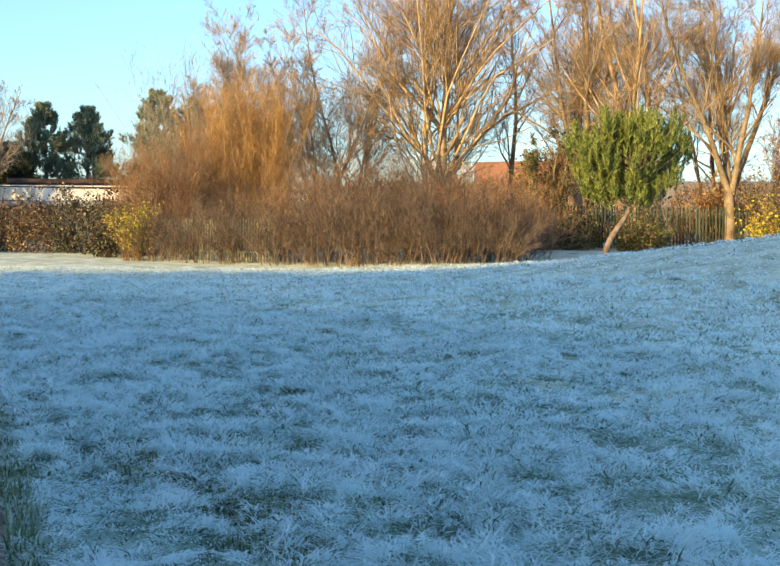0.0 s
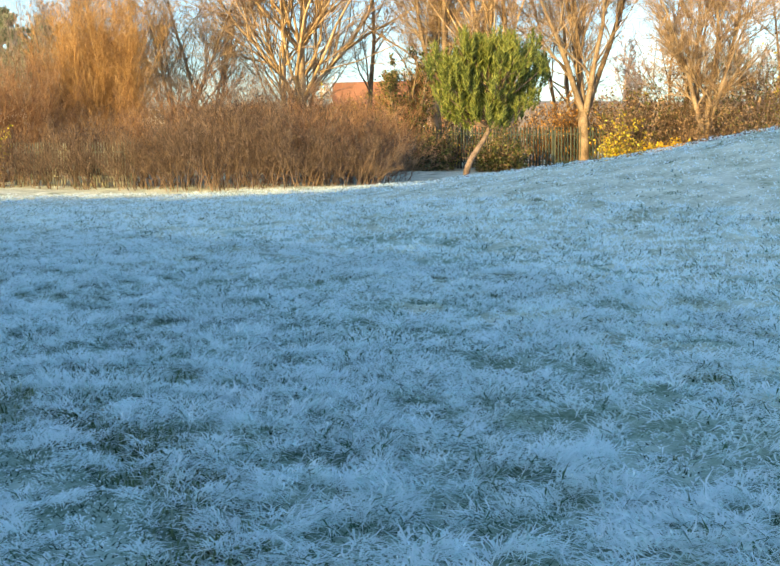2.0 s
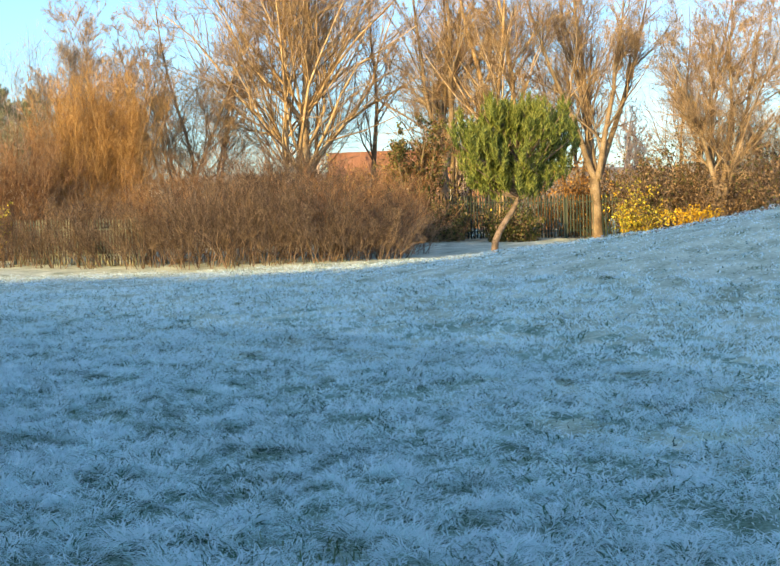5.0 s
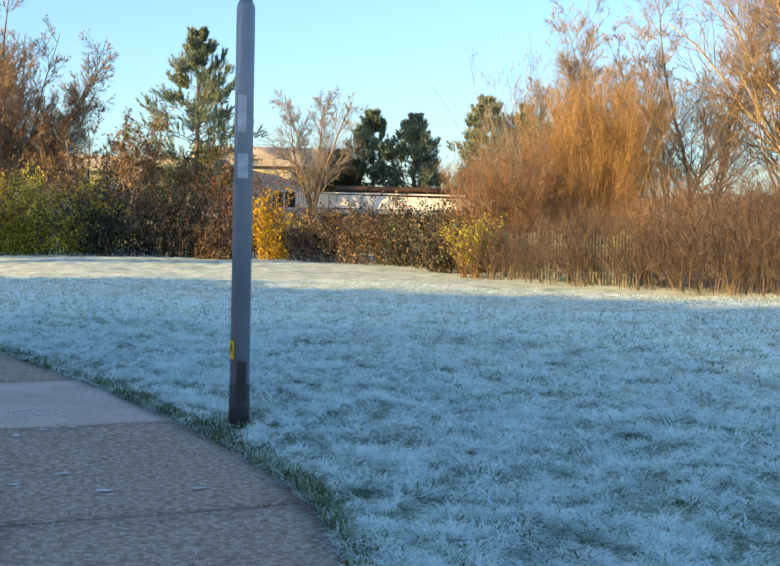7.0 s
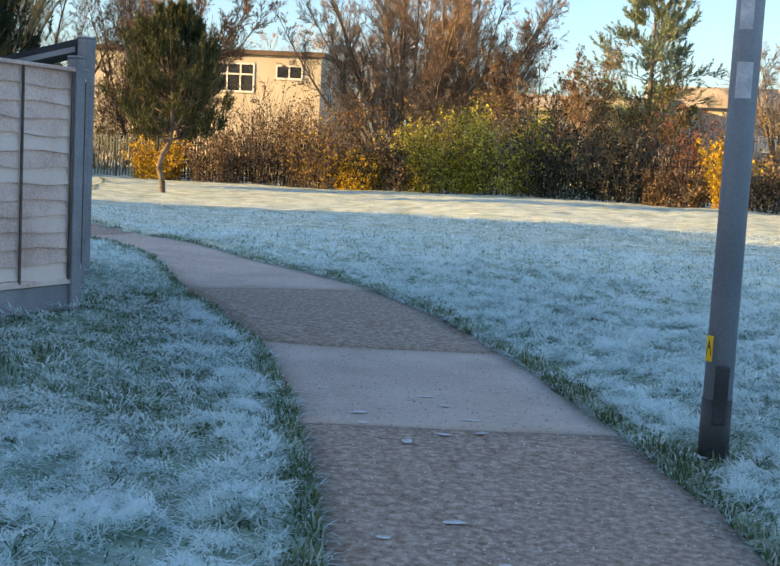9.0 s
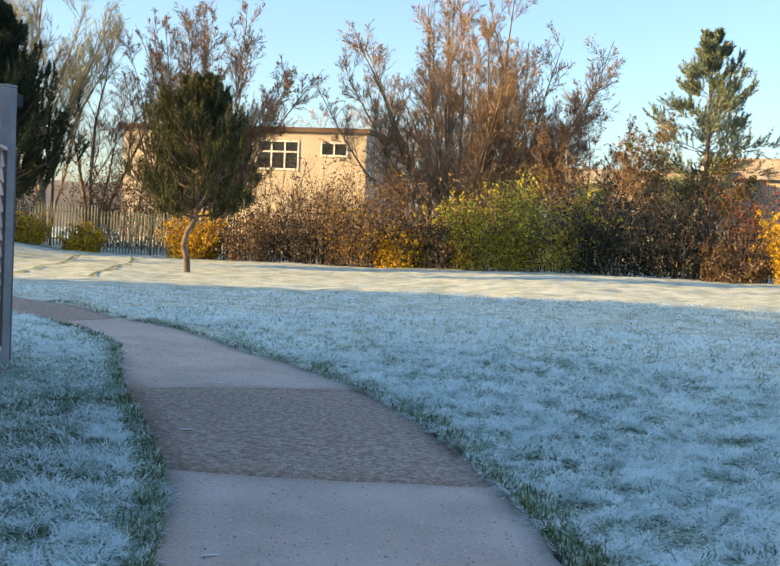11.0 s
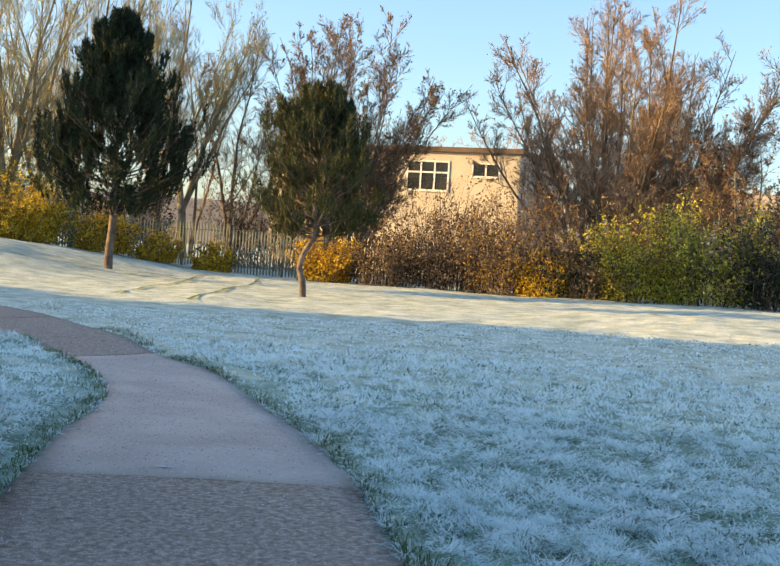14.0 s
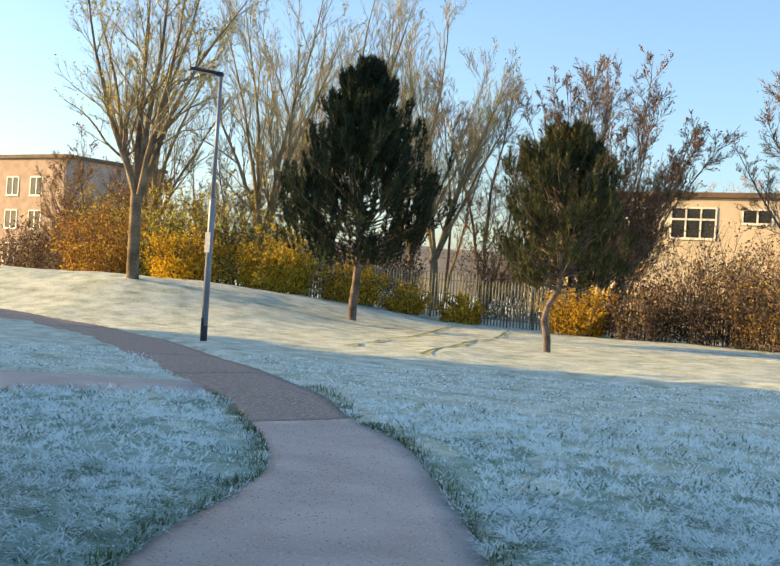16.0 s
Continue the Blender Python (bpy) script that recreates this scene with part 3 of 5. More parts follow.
def green_tufts():
    """Longer darker tussocks along the edge of the walk and scattered in the turf."""
    g = np.random.default_rng(31)
    spots = []
    for line, sgn in ((walk_r, 1), (walk_l, -1)):
        sel = line[(line[:, 1] > -4) & (line[:, 1] < 34)]
        for k in range(0, len(sel) - 1):
            if g.random() < 0.85:
                c = sel[k] + g.normal(0, 0.05, 2) + np.array([0.04 * sgn, 0.02 * sgn])
                spots.append((*c, 0.13, g.uniform(0.6, 1.15)))
    for _ in range(420):
        x, y = g.uniform(-3, 22), g.uniform(-5, 30)
        spots.append((x, y, g.uniform(0.06, 0.16), g.uniform(0.5, 0.9)))
    for _ in range(330):
        x, y = g.uniform(-3.6, -1.0), g.uniform(7.5, 14.5)
        if g.random() < 0.25 + 0.75 * smooth((-1.5 - x - 0.3 * (y - 11)) / 0.9):
            spots.append((x, y, g.uniform(0.12, 0.24), g.uniform(0.6, 0.95)))
    for _ in range(60):
        y = g.uniform(-3.2, 1.0)
        spots.append((1.98 - 0.125 * (y + 0.5) ** 2 + g.normal(0, 0.1), y, g.uniform(0.1, 0.2), g.uniform(0.7, 1.2)))
    for c in ((3.16, 4.9), (0.73, 16.1), (1.5, 15.6), (1.1, 16.3), (-1.6, 20.2), (5.1, 0.3), (2.6, 1.2), (2.9, 0.6), (2.2, 2.4), (3.4, 1.9), (1.72, 8.02), (1.95, 8.25), (1.66, 8.4)):
        spots.append((*c, 0.22, 1.3))
    P, H = [], []
    for x, y, r, h in spots:
        if x < -9:
            continue
        n = int(70 * (r / 0.15) * (1 if y < 14 else 0.5))
        P.append(np.c_[x + g.normal(0, r * 0.6, n), y + g.normal(0, r * 0.6, n)])
        H.append(np.full(n, h))
    P, H = np.concatenate(P), np.concatenate(H)
    keep = ~inside_walk(P[:, 0], P[:, 1])
    P, H = P[keep], H[keep]
    n = len(P)
    a, lean = g.uniform(0, 6.283, n), g.uniform(0.1, 1.2, n)
    way = np.stack([np.cos(a) * np.sin(lean), np.sin(a) * np.sin(lean), np.cos(lean)], 1)
    L = 0.10 * H * g.uniform(0.6, 1.3, n)
    side = np.stack([-np.sin(a), np.cos(a), np.zeros(n)], 1) * 0.005
    base = np.c_[P, turf(*P.T) - 0.02]
    mid = base + way * (L * 0.6)[:, None]
    tip = mid + way * [1.1, 1.1, 0.2] * (L * 0.5)[:, None]
    v = np.stack([base - side, base + side, mid + side * 0.8, mid - side * 0.8, tip], 1).reshape(-1, 3)
    k = np.arange(n)[:, None] * 5
    return v, np.concatenate([k + [0, 1, 2], k + [0, 2, 3], k + [3, 2, 4]])


v, f = green_tufts()
tagged(array_part("grass_tufts", v, f, M["tuft"]), "longer dark green grass tussocks with frosted tips", "grass", kind="stuff")


def pressed_track(points, width):
    """A line pressed into the frost by wheels."""
    mid = spline(points, 0.4)
    d = unit(np.gradient(mid, axis=0))
    w = width * (0.6 + 0.8 * vnoise(mid[:, 0], mid[:, 1], 0.8, 17))[:, None] / 2
    nrm = np.stack([-d[:, 1], d[:, 0]], 1)
    a, b = mid + nrm * w, mid - nrm * w
    v = np.concatenate([np.c_[a, land(*a.T) + 0.033], np.c_[b, land(*b.T) + 0.033]])
    k = np.arange(len(mid) - 1)
    tagged(array_part("pressed_track", v, np.stack([k, k + 1, k + 1 + len(mid), k + len(mid)], 1), M["tuft"]), "darker line of grass pressed through the frost", "track", "wheel tracks in the frost")


# ---- trees and bushes ----
def shoots(g, start, way, length, steps, up, wander):
    """Polylines from many starts at once: points of shape (n, steps + 1, 3)."""
    pts = [start]
    d = unit(way)
    for k in range(steps):
        d = unit(d + np.array([0, 0, up / steps]) + g.normal(0, wander, d.shape))
        pts.append(pts[-1] + d * (length / steps)[:, None])
    return np.stack(pts, 1)


def fork(g, pts, rad, per, lo, hi, angle, ratio, up_bias=0.0):
    """Starts, ways, lengths and radii of side shoots along polylines."""
    n, m, _ = pts.shape
    f = g.uniform(lo, hi, (n, per)) * (m - 1)
    i = np.minimum(f.astype(int), m - 2)
    w = (f - i)[..., None]
    rows = np.arange(n)[:, None]
    a, b = pts[rows, i], pts[rows, i + 1]
    start = a * (1 - w) + b * w
    along = unit(b - a)
    across = unit(np.cross(along, g.normal(size=along.shape)))
    ang = np.radians(angle) * g.uniform(0.7, 1.25, (n, per, 1))
    way = along * np.cos(ang) + across * np.sin(ang)
    way[..., 2] += up_bias
    length = np.linalg.norm(np.diff(pts, axis=1), axis=2).sum(1)[:, None] * ratio * (1.15 - 0.75 * f / (m - 1)) * g.uniform(0.7, 1.25, (n, per))
    r = rad[:, None] * (1 - 0.8 * f / (m - 1)) * 0.48
    return start.reshape(-1, 3), way.reshape(-1, 3), length.ravel(), r.ravel()


def as_sticks(pts, rad, sides, tip=0.35):
    n, m, _ = pts.shape
    k = np.linspace(1, tip, m)
    r = rad[:, None] * k[None]
    return sticks(pts[:, :-1].reshape(-1, 3), pts[:, 1:].reshape(-1, 3), r[:, :-1].ravel(), r[:, 1:].ravel(), sides)


def spikes(pts, r):
    """Fine twigs, each one slip that runs to a point."""
    return slivers(pts[:, 0], pts[:, -1] - pts[:, 0], 1.0, 2.0 * r)


def halves(vf):
    """Quads cut into triangles."""
    v, f = vf
    return v, np.concatenate([f[:, :3], f[:, [0, 2, 3]]])


def stack_up(chunks):
    vs, fs, o = [], [], 0
    for v, f in chunks:
        vs.append(v)
        fs.append(f + o)
        o += len(v)
    return np.concatenate(vs), np.concatenate(fs)


def bare_tree(name, label, x, y, height, radius, seed, stems=1, lean=0.08, limbs=20, forks=12, twigs=10, angle=48, limb_ratio=0.45, low=0.25, up=0.3, bark="bark", twig="twig", twig_r=0.010, leaf="", leaf_n=0, leaf_size=0.05, group="", category="tree", z=None, fan=0.0, foot=1.1, bole=0.0, fork_ratio=0.45, spray=44):
    g = np.random.default_rng(seed)
    root = thing(name, label, category, x, y, (land1(x, y) if z is None else z) - 0.1, 0, group)
    a = g.uniform(0, 6.283, stems) if stems < 3 else np.arange(stems) * 2.4 + g.uniform(0, 1.2, stems)
    out = np.sqrt(g.random(stems)) * 1.3 if stems > 2 else np.ones(stems)
    way = np.stack([np.cos(a) * (lean + fan) * out, np.sin(a) * (lean + fan) * out, np.ones(stems)], 1)
    base = np.stack([np.cos(a), np.sin(a), np.zeros(stems)], 1) * (radius * foot if stems > 1 else 0) * g.uniform(0.5, 1.2, (stems, 1))
    if bole:
        base = base * 0.3 + [0, 0, bole]
    L = (height - bole) * g.uniform(0.9, 1.0, stems) * (1 - 0.16 * out ** 2) if stems > 1 else np.array([height * 1.0])
    trunk = shoots(g, base, way, L, 9, 0.25, 0.06)
    r0 = np.full(stems, radius) * (g.uniform(0.7, 1.05, stems) if stems > 1 else 1)
    s1, w1, l1, r1 = fork(g, trunk, r0, limbs, low, 0.97, angle, limb_ratio, 0.15)
    p1 = shoots(g, s1, w1, l1, 6, up, 0.14)
    s2, w2, l2, r2 = fork(g, p1, r1, forks, 0.15, 1.0, spray, fork_ratio, 0.05)
    p2 = shoots(g, s2, w2, l2, 2, up * 0.5, 0.14)
    s3, w3, l3, r3 = fork(g, p2, np.maximum(r2, twig_r), twigs, 0.1, 1.0, spray, 0.75)
    p3 = shoots(g, s3, w3, l3, 1, 0.15, 0.15)
    if bole:
        rings = shoots(g, np.zeros((1, 3)), np.array([[0.0, 0.0, 1.0]]), np.array([bole + 0.25]), 5, 0.2, 0.02)
        v, f = as_sticks(rings, np.array([radius * 1.75]), 10, 0.8)
        array_part("trunk", v, f, M[bark], root, "stout bole that divides into limbs", smooth=True)
    for k in range(stems):
        v, f = as_sticks(trunk[k:k + 1], r0[k:k + 1], 9, 0.12)
        array_part("trunk", v, f, M[bark], root, smooth=True)
    v, f = as_sticks(p1, np.maximum(r1, twig_r * 1.5), 4, 0.2)
    tagged(array_part("branchwork", v, f, M[bark], root), kind="stuff")
    v, f = stack_up([halves(as_sticks(p2, np.maximum(r2, twig_r), 3, 0.5)), spikes(p3, twig_r)])
    tagged(array_part("crown", v, f, M[twig], root, "dense haze of fine bare twigs"), kind="stuff")
    if leaf:
        ends = p3.reshape(-1, 3)
        c = ends[g.integers(0, len(ends), leaf_n)] + g.normal(0, 0.05, (leaf_n, 3))
        v, f = leaves(c, g.uniform(0.6, 1.3, leaf_n) * leaf_size)
        array_part("foliage", v, f, M[leaf], root, "sparse leaves still hanging on")["kind"] = "stuff"
    return root


def bush(name, label, x, y, w, d, h, seed, stems=60, twigs=14, twig="brown_hedge", leaf="", leaf_n=0, leaf_size=0.05, spread=0.45, twig_r=0.006, z=None, category="bush", group="", round_top=0.5, leaf_low=0.0, leaf2="", leaf2_n=0, wander=0.15, sub=3, side=0.38, skirt=0.0):
    g = np.random.default_rng(seed)
    z0 = (land1(x, y) if z is None else z) - 0.05
    root = thing(name, label, category, x, y, z0, 0, group)
    u = np.sqrt(g.random(stems)) * 0.8
    a = g.uniform(0, 6.283, stems)
    base = np.stack([u * np.cos(a) * w / 2, u * np.sin(a) * d / 2, np.zeros(stems)], 1)
    way = np.stack([np.cos(a) * u * spread, np.sin(a) * u * spread, np.ones(stems)], 1) + g.normal(0, 0.12, (stems, 3))
    L = h * (1 - round_top * u ** 2) * g.uniform(0.75, 1.08, stems)
    p1 = shoots(g, base, way, L, 5, 0.1, wander)
    r1 = g.uniform(1.5, 3.2, stems) * twig_r
    s2, w2, l2, r2 = fork(g, p1, r1, twigs, 0.12, 1.0, 46, side, 0.1)
    p2 = shoots(g, s2, w2, l2, 2, 0.25, 0.16)
    s3, w3, l3, r3 = fork(g, p2, np.full(len(p2), twig_r), sub, 0.2, 1.0, 48, 0.6)
    p3 = shoots(g, s3, w3, l3, 1, 0.1, 0.15)
    v, f = as_sticks(p1, r1, 4, 0.3)
    array_part("branchwork", v, f, M[twig], root)["kind"] = "stuff"
    v, f = stack_up([halves(as_sticks(p2, np.full(len(p2), twig_r), 3, 0.5)), spikes(p3, twig_r * 0.9)])
    array_part("twig_mass", v, f, M[twig], root)["kind"] = "stuff"
    for k, (lf, ln) in enumerate(((leaf, leaf_n), (leaf2, leaf2_n))):
        if lf:
            ends = np.concatenate([p2.reshape(-1, 3), p3.reshape(-1, 3)])
            ends = ends[ends[:, 2] > leaf_low * h]
            c = ends[g.integers(0, len(ends), ln)] + g.normal(0, 0.05, (ln, 3))
            m = int(ln * skirt)
            b, ring = g.uniform(0, 6.283, m), np.sqrt(g.uniform(0.2, 1.0, m))
            low = np.stack([ring * np.cos(b) * w * 0.52, ring * np.sin(b) * d * 0.52, g.uniform(0.03, 0.42, m) * h], 1)
            c = np.concatenate([c, low])
            c = c[c[:, 2] > 0.03]
            v, f = leaves(c, g.uniform(0.6, 1.3, len(c)) * leaf_size)
            array_part("foliage", v, f, M[lf], root)["kind"] = "stuff"
    return root


def pine(name, label, x, y, height, crown_w, trunk_h, seed, needle, radius=0.14, whorls=14, per=10, tufts=8, bend=(), shoot=0.38, needles=20, round_crown=True, z=None, group="", upness=0.5, needle_w=0.014, wide_at=0.25, category="pine tree", taper=0.6):
    g = np.random.default_rng(seed)
    root = thing(name, label, category, x, y, (land1(x, y) if z is None else z) - 0.06, 0, group)
    m = 14
    zz = np.linspace(0, height * 0.97, m)
    off = np.zeros((m, 2))
    for at_z, dx, dy in bend:
        off += np.stack([dx * smooth((zz - at_z) / 1.0), dy * smooth((zz - at_z) / 1.0)], 1)
    off += np.cumsum(g.normal(0, 0.02, (m, 2)), 0) * (zz / height)[:, None]
    tr = np.concatenate([off, zz[:, None]], 1)[None]
    v, f = as_sticks(tr, np.array([radius]), 10, 0.15)
    array_part("trunk", v, f, M["pinebark"], root, smooth=True)
    lv = np.repeat(np.linspace(trunk_h, height * 0.97, whorls) , per) + g.normal(0, 0.1, whorls * per)
    lv = np.clip(lv, trunk_h * 0.95, height * 0.97)
    t = (lv - trunk_h) / (height - trunk_h)
    prof = np.where(t < wide_at, 0.72 + 0.28 * t / wide_at, ((1 - t) / (1 - wide_at)) ** taper)
    L = crown_w / 2 * prof * g.uniform(0.62, 1.12, len(lv)) + 0.12
    a = g.uniform(0, 6.283, len(lv))
    start = np.stack([np.interp(lv, zz, off[:, 0]), np.interp(lv, zz, off[:, 1]), lv], 1)
    way = np.stack([np.cos(a), np.sin(a), 0.05 + 0.7 * t], 1)
    br = shoots(g, start, way, L, 5, upness, 0.06)
    s2, w2, l2, r2 = fork(g, br, np.full(len(br), 0.03), tufts, 0.3, 1.0, 45, 0.34, 0.25)
    p2 = shoots(g, s2, w2, np.maximum(l2, 0.15), 2, upness, 0.1)
    v, f = stack_up([as_sticks(br, 0.012 + 0.02 * L / L.max(), 4, 0.4), as_sticks(p2, np.full(len(p2), 0.009), 3, 0.6)])
    array_part("branchwork", v, f, M["pinebark"], root)["kind"] = "stuff"
    tips = np.concatenate([br[:, -1], p2[:, -1], p2[:, 1]])
    dirs = unit(np.concatenate([br[:, -1] - br[:, -2], p2[:, -1] - p2[:, -2], p2[:, 1] - p2[:, 0]]) + np.array([0, 0, upness * 0.9 + 0.2]))
    n = len(tips)
    along = g.uniform(-0.55, 0.45, (n, needles, 1)) * shoot
    pos = tips[:, None] + dirs[:, None] * along
    side = unit(g.normal(size=(n, needles, 3)))
    nd = unit(dirs[:, None] * 1.25 + side)
    v, f = slivers(pos.reshape(-1, 3), nd.reshape(-1, 3), g.uniform(0.6, 1.2, n * needles) * shoot * 0.42, needle_w)
    array_part("crown", v, f, M[needle], root, "bushy tufts of long needles")["kind"] = "stuff"
    return root


# ---- lamp posts ----
def street_lamp(x, y, label, stickers, height=6.0, head_turn=205, rz=0.0):
    root = thing("street_lamp", label, "street lamp", x, y, land1(x, y) - 0.05, rz, "street lamps beside the footpath")
    part("base_section", tube_bm([(0, 0, 0, 0.084), (0, 0, 3.55, 0.077), (0, 0, 3.6, 0.056)], 20), M["steel"], root, "wider lower tube with rusty foot", True)
    part("foot_band", tube_bm([(0, 0, 0.0, 0.088), (0, 0, 0.42, 0.087)], 20), M["darksteel"], root, "black bitumen-painted foot", True)
    part("pole", tube_bm([(0, 0, 3.57, 0.055), (0, 0, height, 0.045)], 16), M["steel"], root, "slim upper tube", True)
    door = box_bm(-0.04, -0.096, 0.28, 0.04, -0.078, 0.62, 0.006)
    part("access_door", door, M["darksteel"], root)
    h = thing("lamp_head", "", "")
    h.parent = root
    h.matrix_local = pose(0, 0, height, 0, -8, head_turn)
    for key in list(h.keys()):
        del h[key]
    bm = box_bm(-0.06, -0.05, -0.06, 0.12, 0.05, 0.06, 0.015)
    box_bm(0.10, -0.12, -0.03, 0.80, 0.12, 0.05, 0.02, bm)
    head = part("housing", bm, M["darksteel"], h, "flat dark lantern")
    part("lens", box_bm(0.22, -0.09, -0.042, 0.74, 0.09, -0.031, 0.003), M["lens"], h)
    if stickers:
        def wrap(z0, z1, a0, a1, mat, name, lab, r=0.0865):
            bm = bmesh.new()
            n = 6
            lo = [bm.verts.new((r * math.cos(radians(a0 + (a1 - a0) * i / n)), r * math.sin(radians(a0 + (a1 - a0) * i / n)), z0)) for i in range(n + 1)]
            hi = [bm.verts.new((r * math.cos(radians(a0 + (a1 - a0) * i / n)), r * math.sin(radians(a0 + (a1 - a0) * i / n)), z1)) for i in range(n + 1)]
            for i in range(n):
                bm.faces.new((lo[i], lo[i + 1], hi[i + 1], hi[i]))
            return part(name, bm, mat, root, lab)
        wrap(0.64, 0.79, 192, 228, M["yellow"], "warning_label", "yellow electricity warning sticker", 0.0925)
        tri = bmesh.new()
        for z0, z1, w0, w1 in ((0.675, 0.77, 0.024, 0.002),):
            vs = []
            for w, z in ((-w0, z0), (w0, z0), (0, z1)):
                ang = radians(210) + w / 0.095
                vs.append(tri.verts.new((0.094 * math.cos(ang), 0.094 * math.sin(ang), z)))
            tri.faces.new(vs)
        part("warning_sign", tri, M["black"], root, "black triangle on the label")
        wrap(2.14, 2.34, 225, 290, M["paper"], "torn_sticker", "peeling white sticker", 0.0812)
        wrap(2.52, 2.82, 220, 275, M["paper"], "torn_sticker", "peeling white sticker", 0.0808)
    else:
        part("notice", box_bm(-0.08, -0.098, 2.25, 0.08, -0.08, 2.75, 0.004), M["paper"], root, "small pale notice plate")
    return root


street_lamp(1.80, 8.32, "grey steel lamp post with yellow warning sticker on its lower tube", True)
street_lamp(-17.0, 33.4, "tall grey lamp post with flat dark lantern beside footpath", False, 6.7, head_turn=200)


# ---- garden fence with its shed roof ----
POST_A, POST_B = (-3.35, 11.75), (-4.33, 14.7)      # end of the low panels, tall post behind it
FENCE_TURN = math.degrees(math.atan2(0.8, 2.0))


def fence_post(x, y, h, w=0.06):
    bm = box_bm(-w, -w, -0.1, w, w, h, 0.008)
    box_bm(-w - 0.004, -w - 0.004, h, w + 0.004, w + 0.004, h + 0.03, 0.012, bm)
    ob = part("fence_post", bm, M["postconc"])
    ob.matrix_world = pose(x, y, land1(x, y), 0, 0, -FENCE_TURN)
    tagged(ob, "square grey post holding up the garden fence", "fence post", "garden fence posts")


def garden_fence(x0, y0, x1, y1, cuts, top=2.13):
    """A lap panel from one point of the plan to another, battens on the side of the walk."""
    w = math.hypot(x1 - x0, y1 - y0)
    root = thing("garden_fence", "weathered pinkish timber lap fence panel with dark battens", "fence", x0, y0, land1((x0 + x1) / 2, (y0 + y1) / 2), math.degrees(math.atan2(y1 - y0, x1 - x0)), "garden fence panels")
    rows = 13
    step = (top - 0.3) / rows
    for k in range(rows):
        z = 0.29 + k * step
        bm = bmesh.new()
        n = 10
        wave = [0.013 * math.sin(i * 1.3 + k * 2.1) + random.uniform(-0.003, 0.003) for i in range(n + 1)]
        ring = [[bm.verts.new((w * i / n, yy, z + dz + (wave[i] if dz == 0 else 0))) for i in range(n + 1)] for yy, dz in ((-0.034, 0.0), (-0.004, step + 0.02), (0.006, step + 0.02), (-0.018, 0.0))]
        for q in range(4):
            b = (q + 1) % 4
            for i in range(n):
                bm.faces.new((ring[q][i], ring[q][i + 1], ring[b][i + 1], ring[b][i]))
        part("slat", bm, M["fencewood"], root)
    for c in cuts:
        part("batten", box_bm(w * c - 0.011, -0.056, 0.27, w * c + 0.011, -0.034, top, 0.004), M["batten"], root)
    part("top_rail", box_bm(0, -0.055, top, w, 0.03, top + 0.035, 0.006), M["fencewood"], root)
    part("bottom_rail", box_bm(0, -0.05, 0.235, w, 0.02, 0.285, 0.006), M["fencewood"], root)
    part("gravel_board", box_bm(0, -0.02, -0.05, w, 0.02, 0.23, 0.006), M["postconc"], root, "grey concrete board along the ground")


ux, uy = math.sin(radians(FENCE_TURN)), math.cos(radians(FENCE_TURN))
AX, AY = POST_A
fence_post(AX, AY, 2.25)
fence_post(AX - ux * 1.96, AY - uy * 1.96, 2.25)
fence_post(AX - ux * 3.92, AY - uy * 3.92, 2.25)
fence_post(*POST_B, 2.74, 0.075)
garden_fence(AX - ux * 1.90, AY - uy * 1.90, AX - ux * 0.06, AY - uy * 0.06, (0.01, 0.34, 0.66, 0.985))
garden_fence(AX - ux * 3.86, AY - uy * 3.86, AX - ux * 2.02, AY - uy * 2.02, (0.01, 0.34, 0.66, 0.985))
MX, MY = (AX + POST_B[0]) / 2, (AY + POST_B[1]) / 2
fence_post(MX, MY, 2.25)
garden_fence(AX - 0.03, AY + 0.08, MX + 0.02, MY - 0.07, (0.01, 0.34, 0.66, 0.985))
garden_fence(MX - 0.03, MY + 0.08, POST_B[0] + 0.02, POST_B[1] - 0.09, (0.01, 0.34, 0.66, 0.985))
lean_to = thing("lean_to", "dark felted lean-to roof rising to a tall fence post", "shed", POST_B[0] - 0.09, POST_B[1], land1(*POST_B) + 0.08)
bm = bmesh.new()
prof = [(-1.7, 2.1), (0.0, 2.54), (0.0, 2.66), (-1.7, 2.2)]
fr = [bm.verts.new((px, -0.06, pz)) for px, pz in prof]
bk = [bm.verts.new((px, 0.55, pz)) for px, pz in prof]
bm.faces.new(fr)
bm.faces.new(bk[::-1])
for i in range(4):
    bm.faces.new((fr[i], bk[i], bk[(i + 1) % 4], fr[(i + 1) % 4]))
part("roof", bm, M["felt"], lean_to, "sloping dark felt roof")
part("wall", box_bm(-1.6, 0.02, -0.05, -0.02, 0.5, 2.1, 0.01), M["batten"], lean_to)
bm = bmesh.new()
fr = [bm.verts.new((px, -0.085, pz)) for px, pz in ((-1.7, 2.08), (-0.02, 2.51), (-0.02, 2.57), (-1.7, 2.14))]
bk = [bm.verts.new((v.co.x, -0.062, v.co.z)) for v in fr]
bm.faces.new(fr)
bm.faces.new(bk[::-1])
for i in range(4):
    bm.faces.new((fr[i], bk[i], bk[(i + 1) % 4], fr[(i + 1) % 4]))
part("barge_board", bm, M["postconc"], lean_to, "frosted pale edge board")

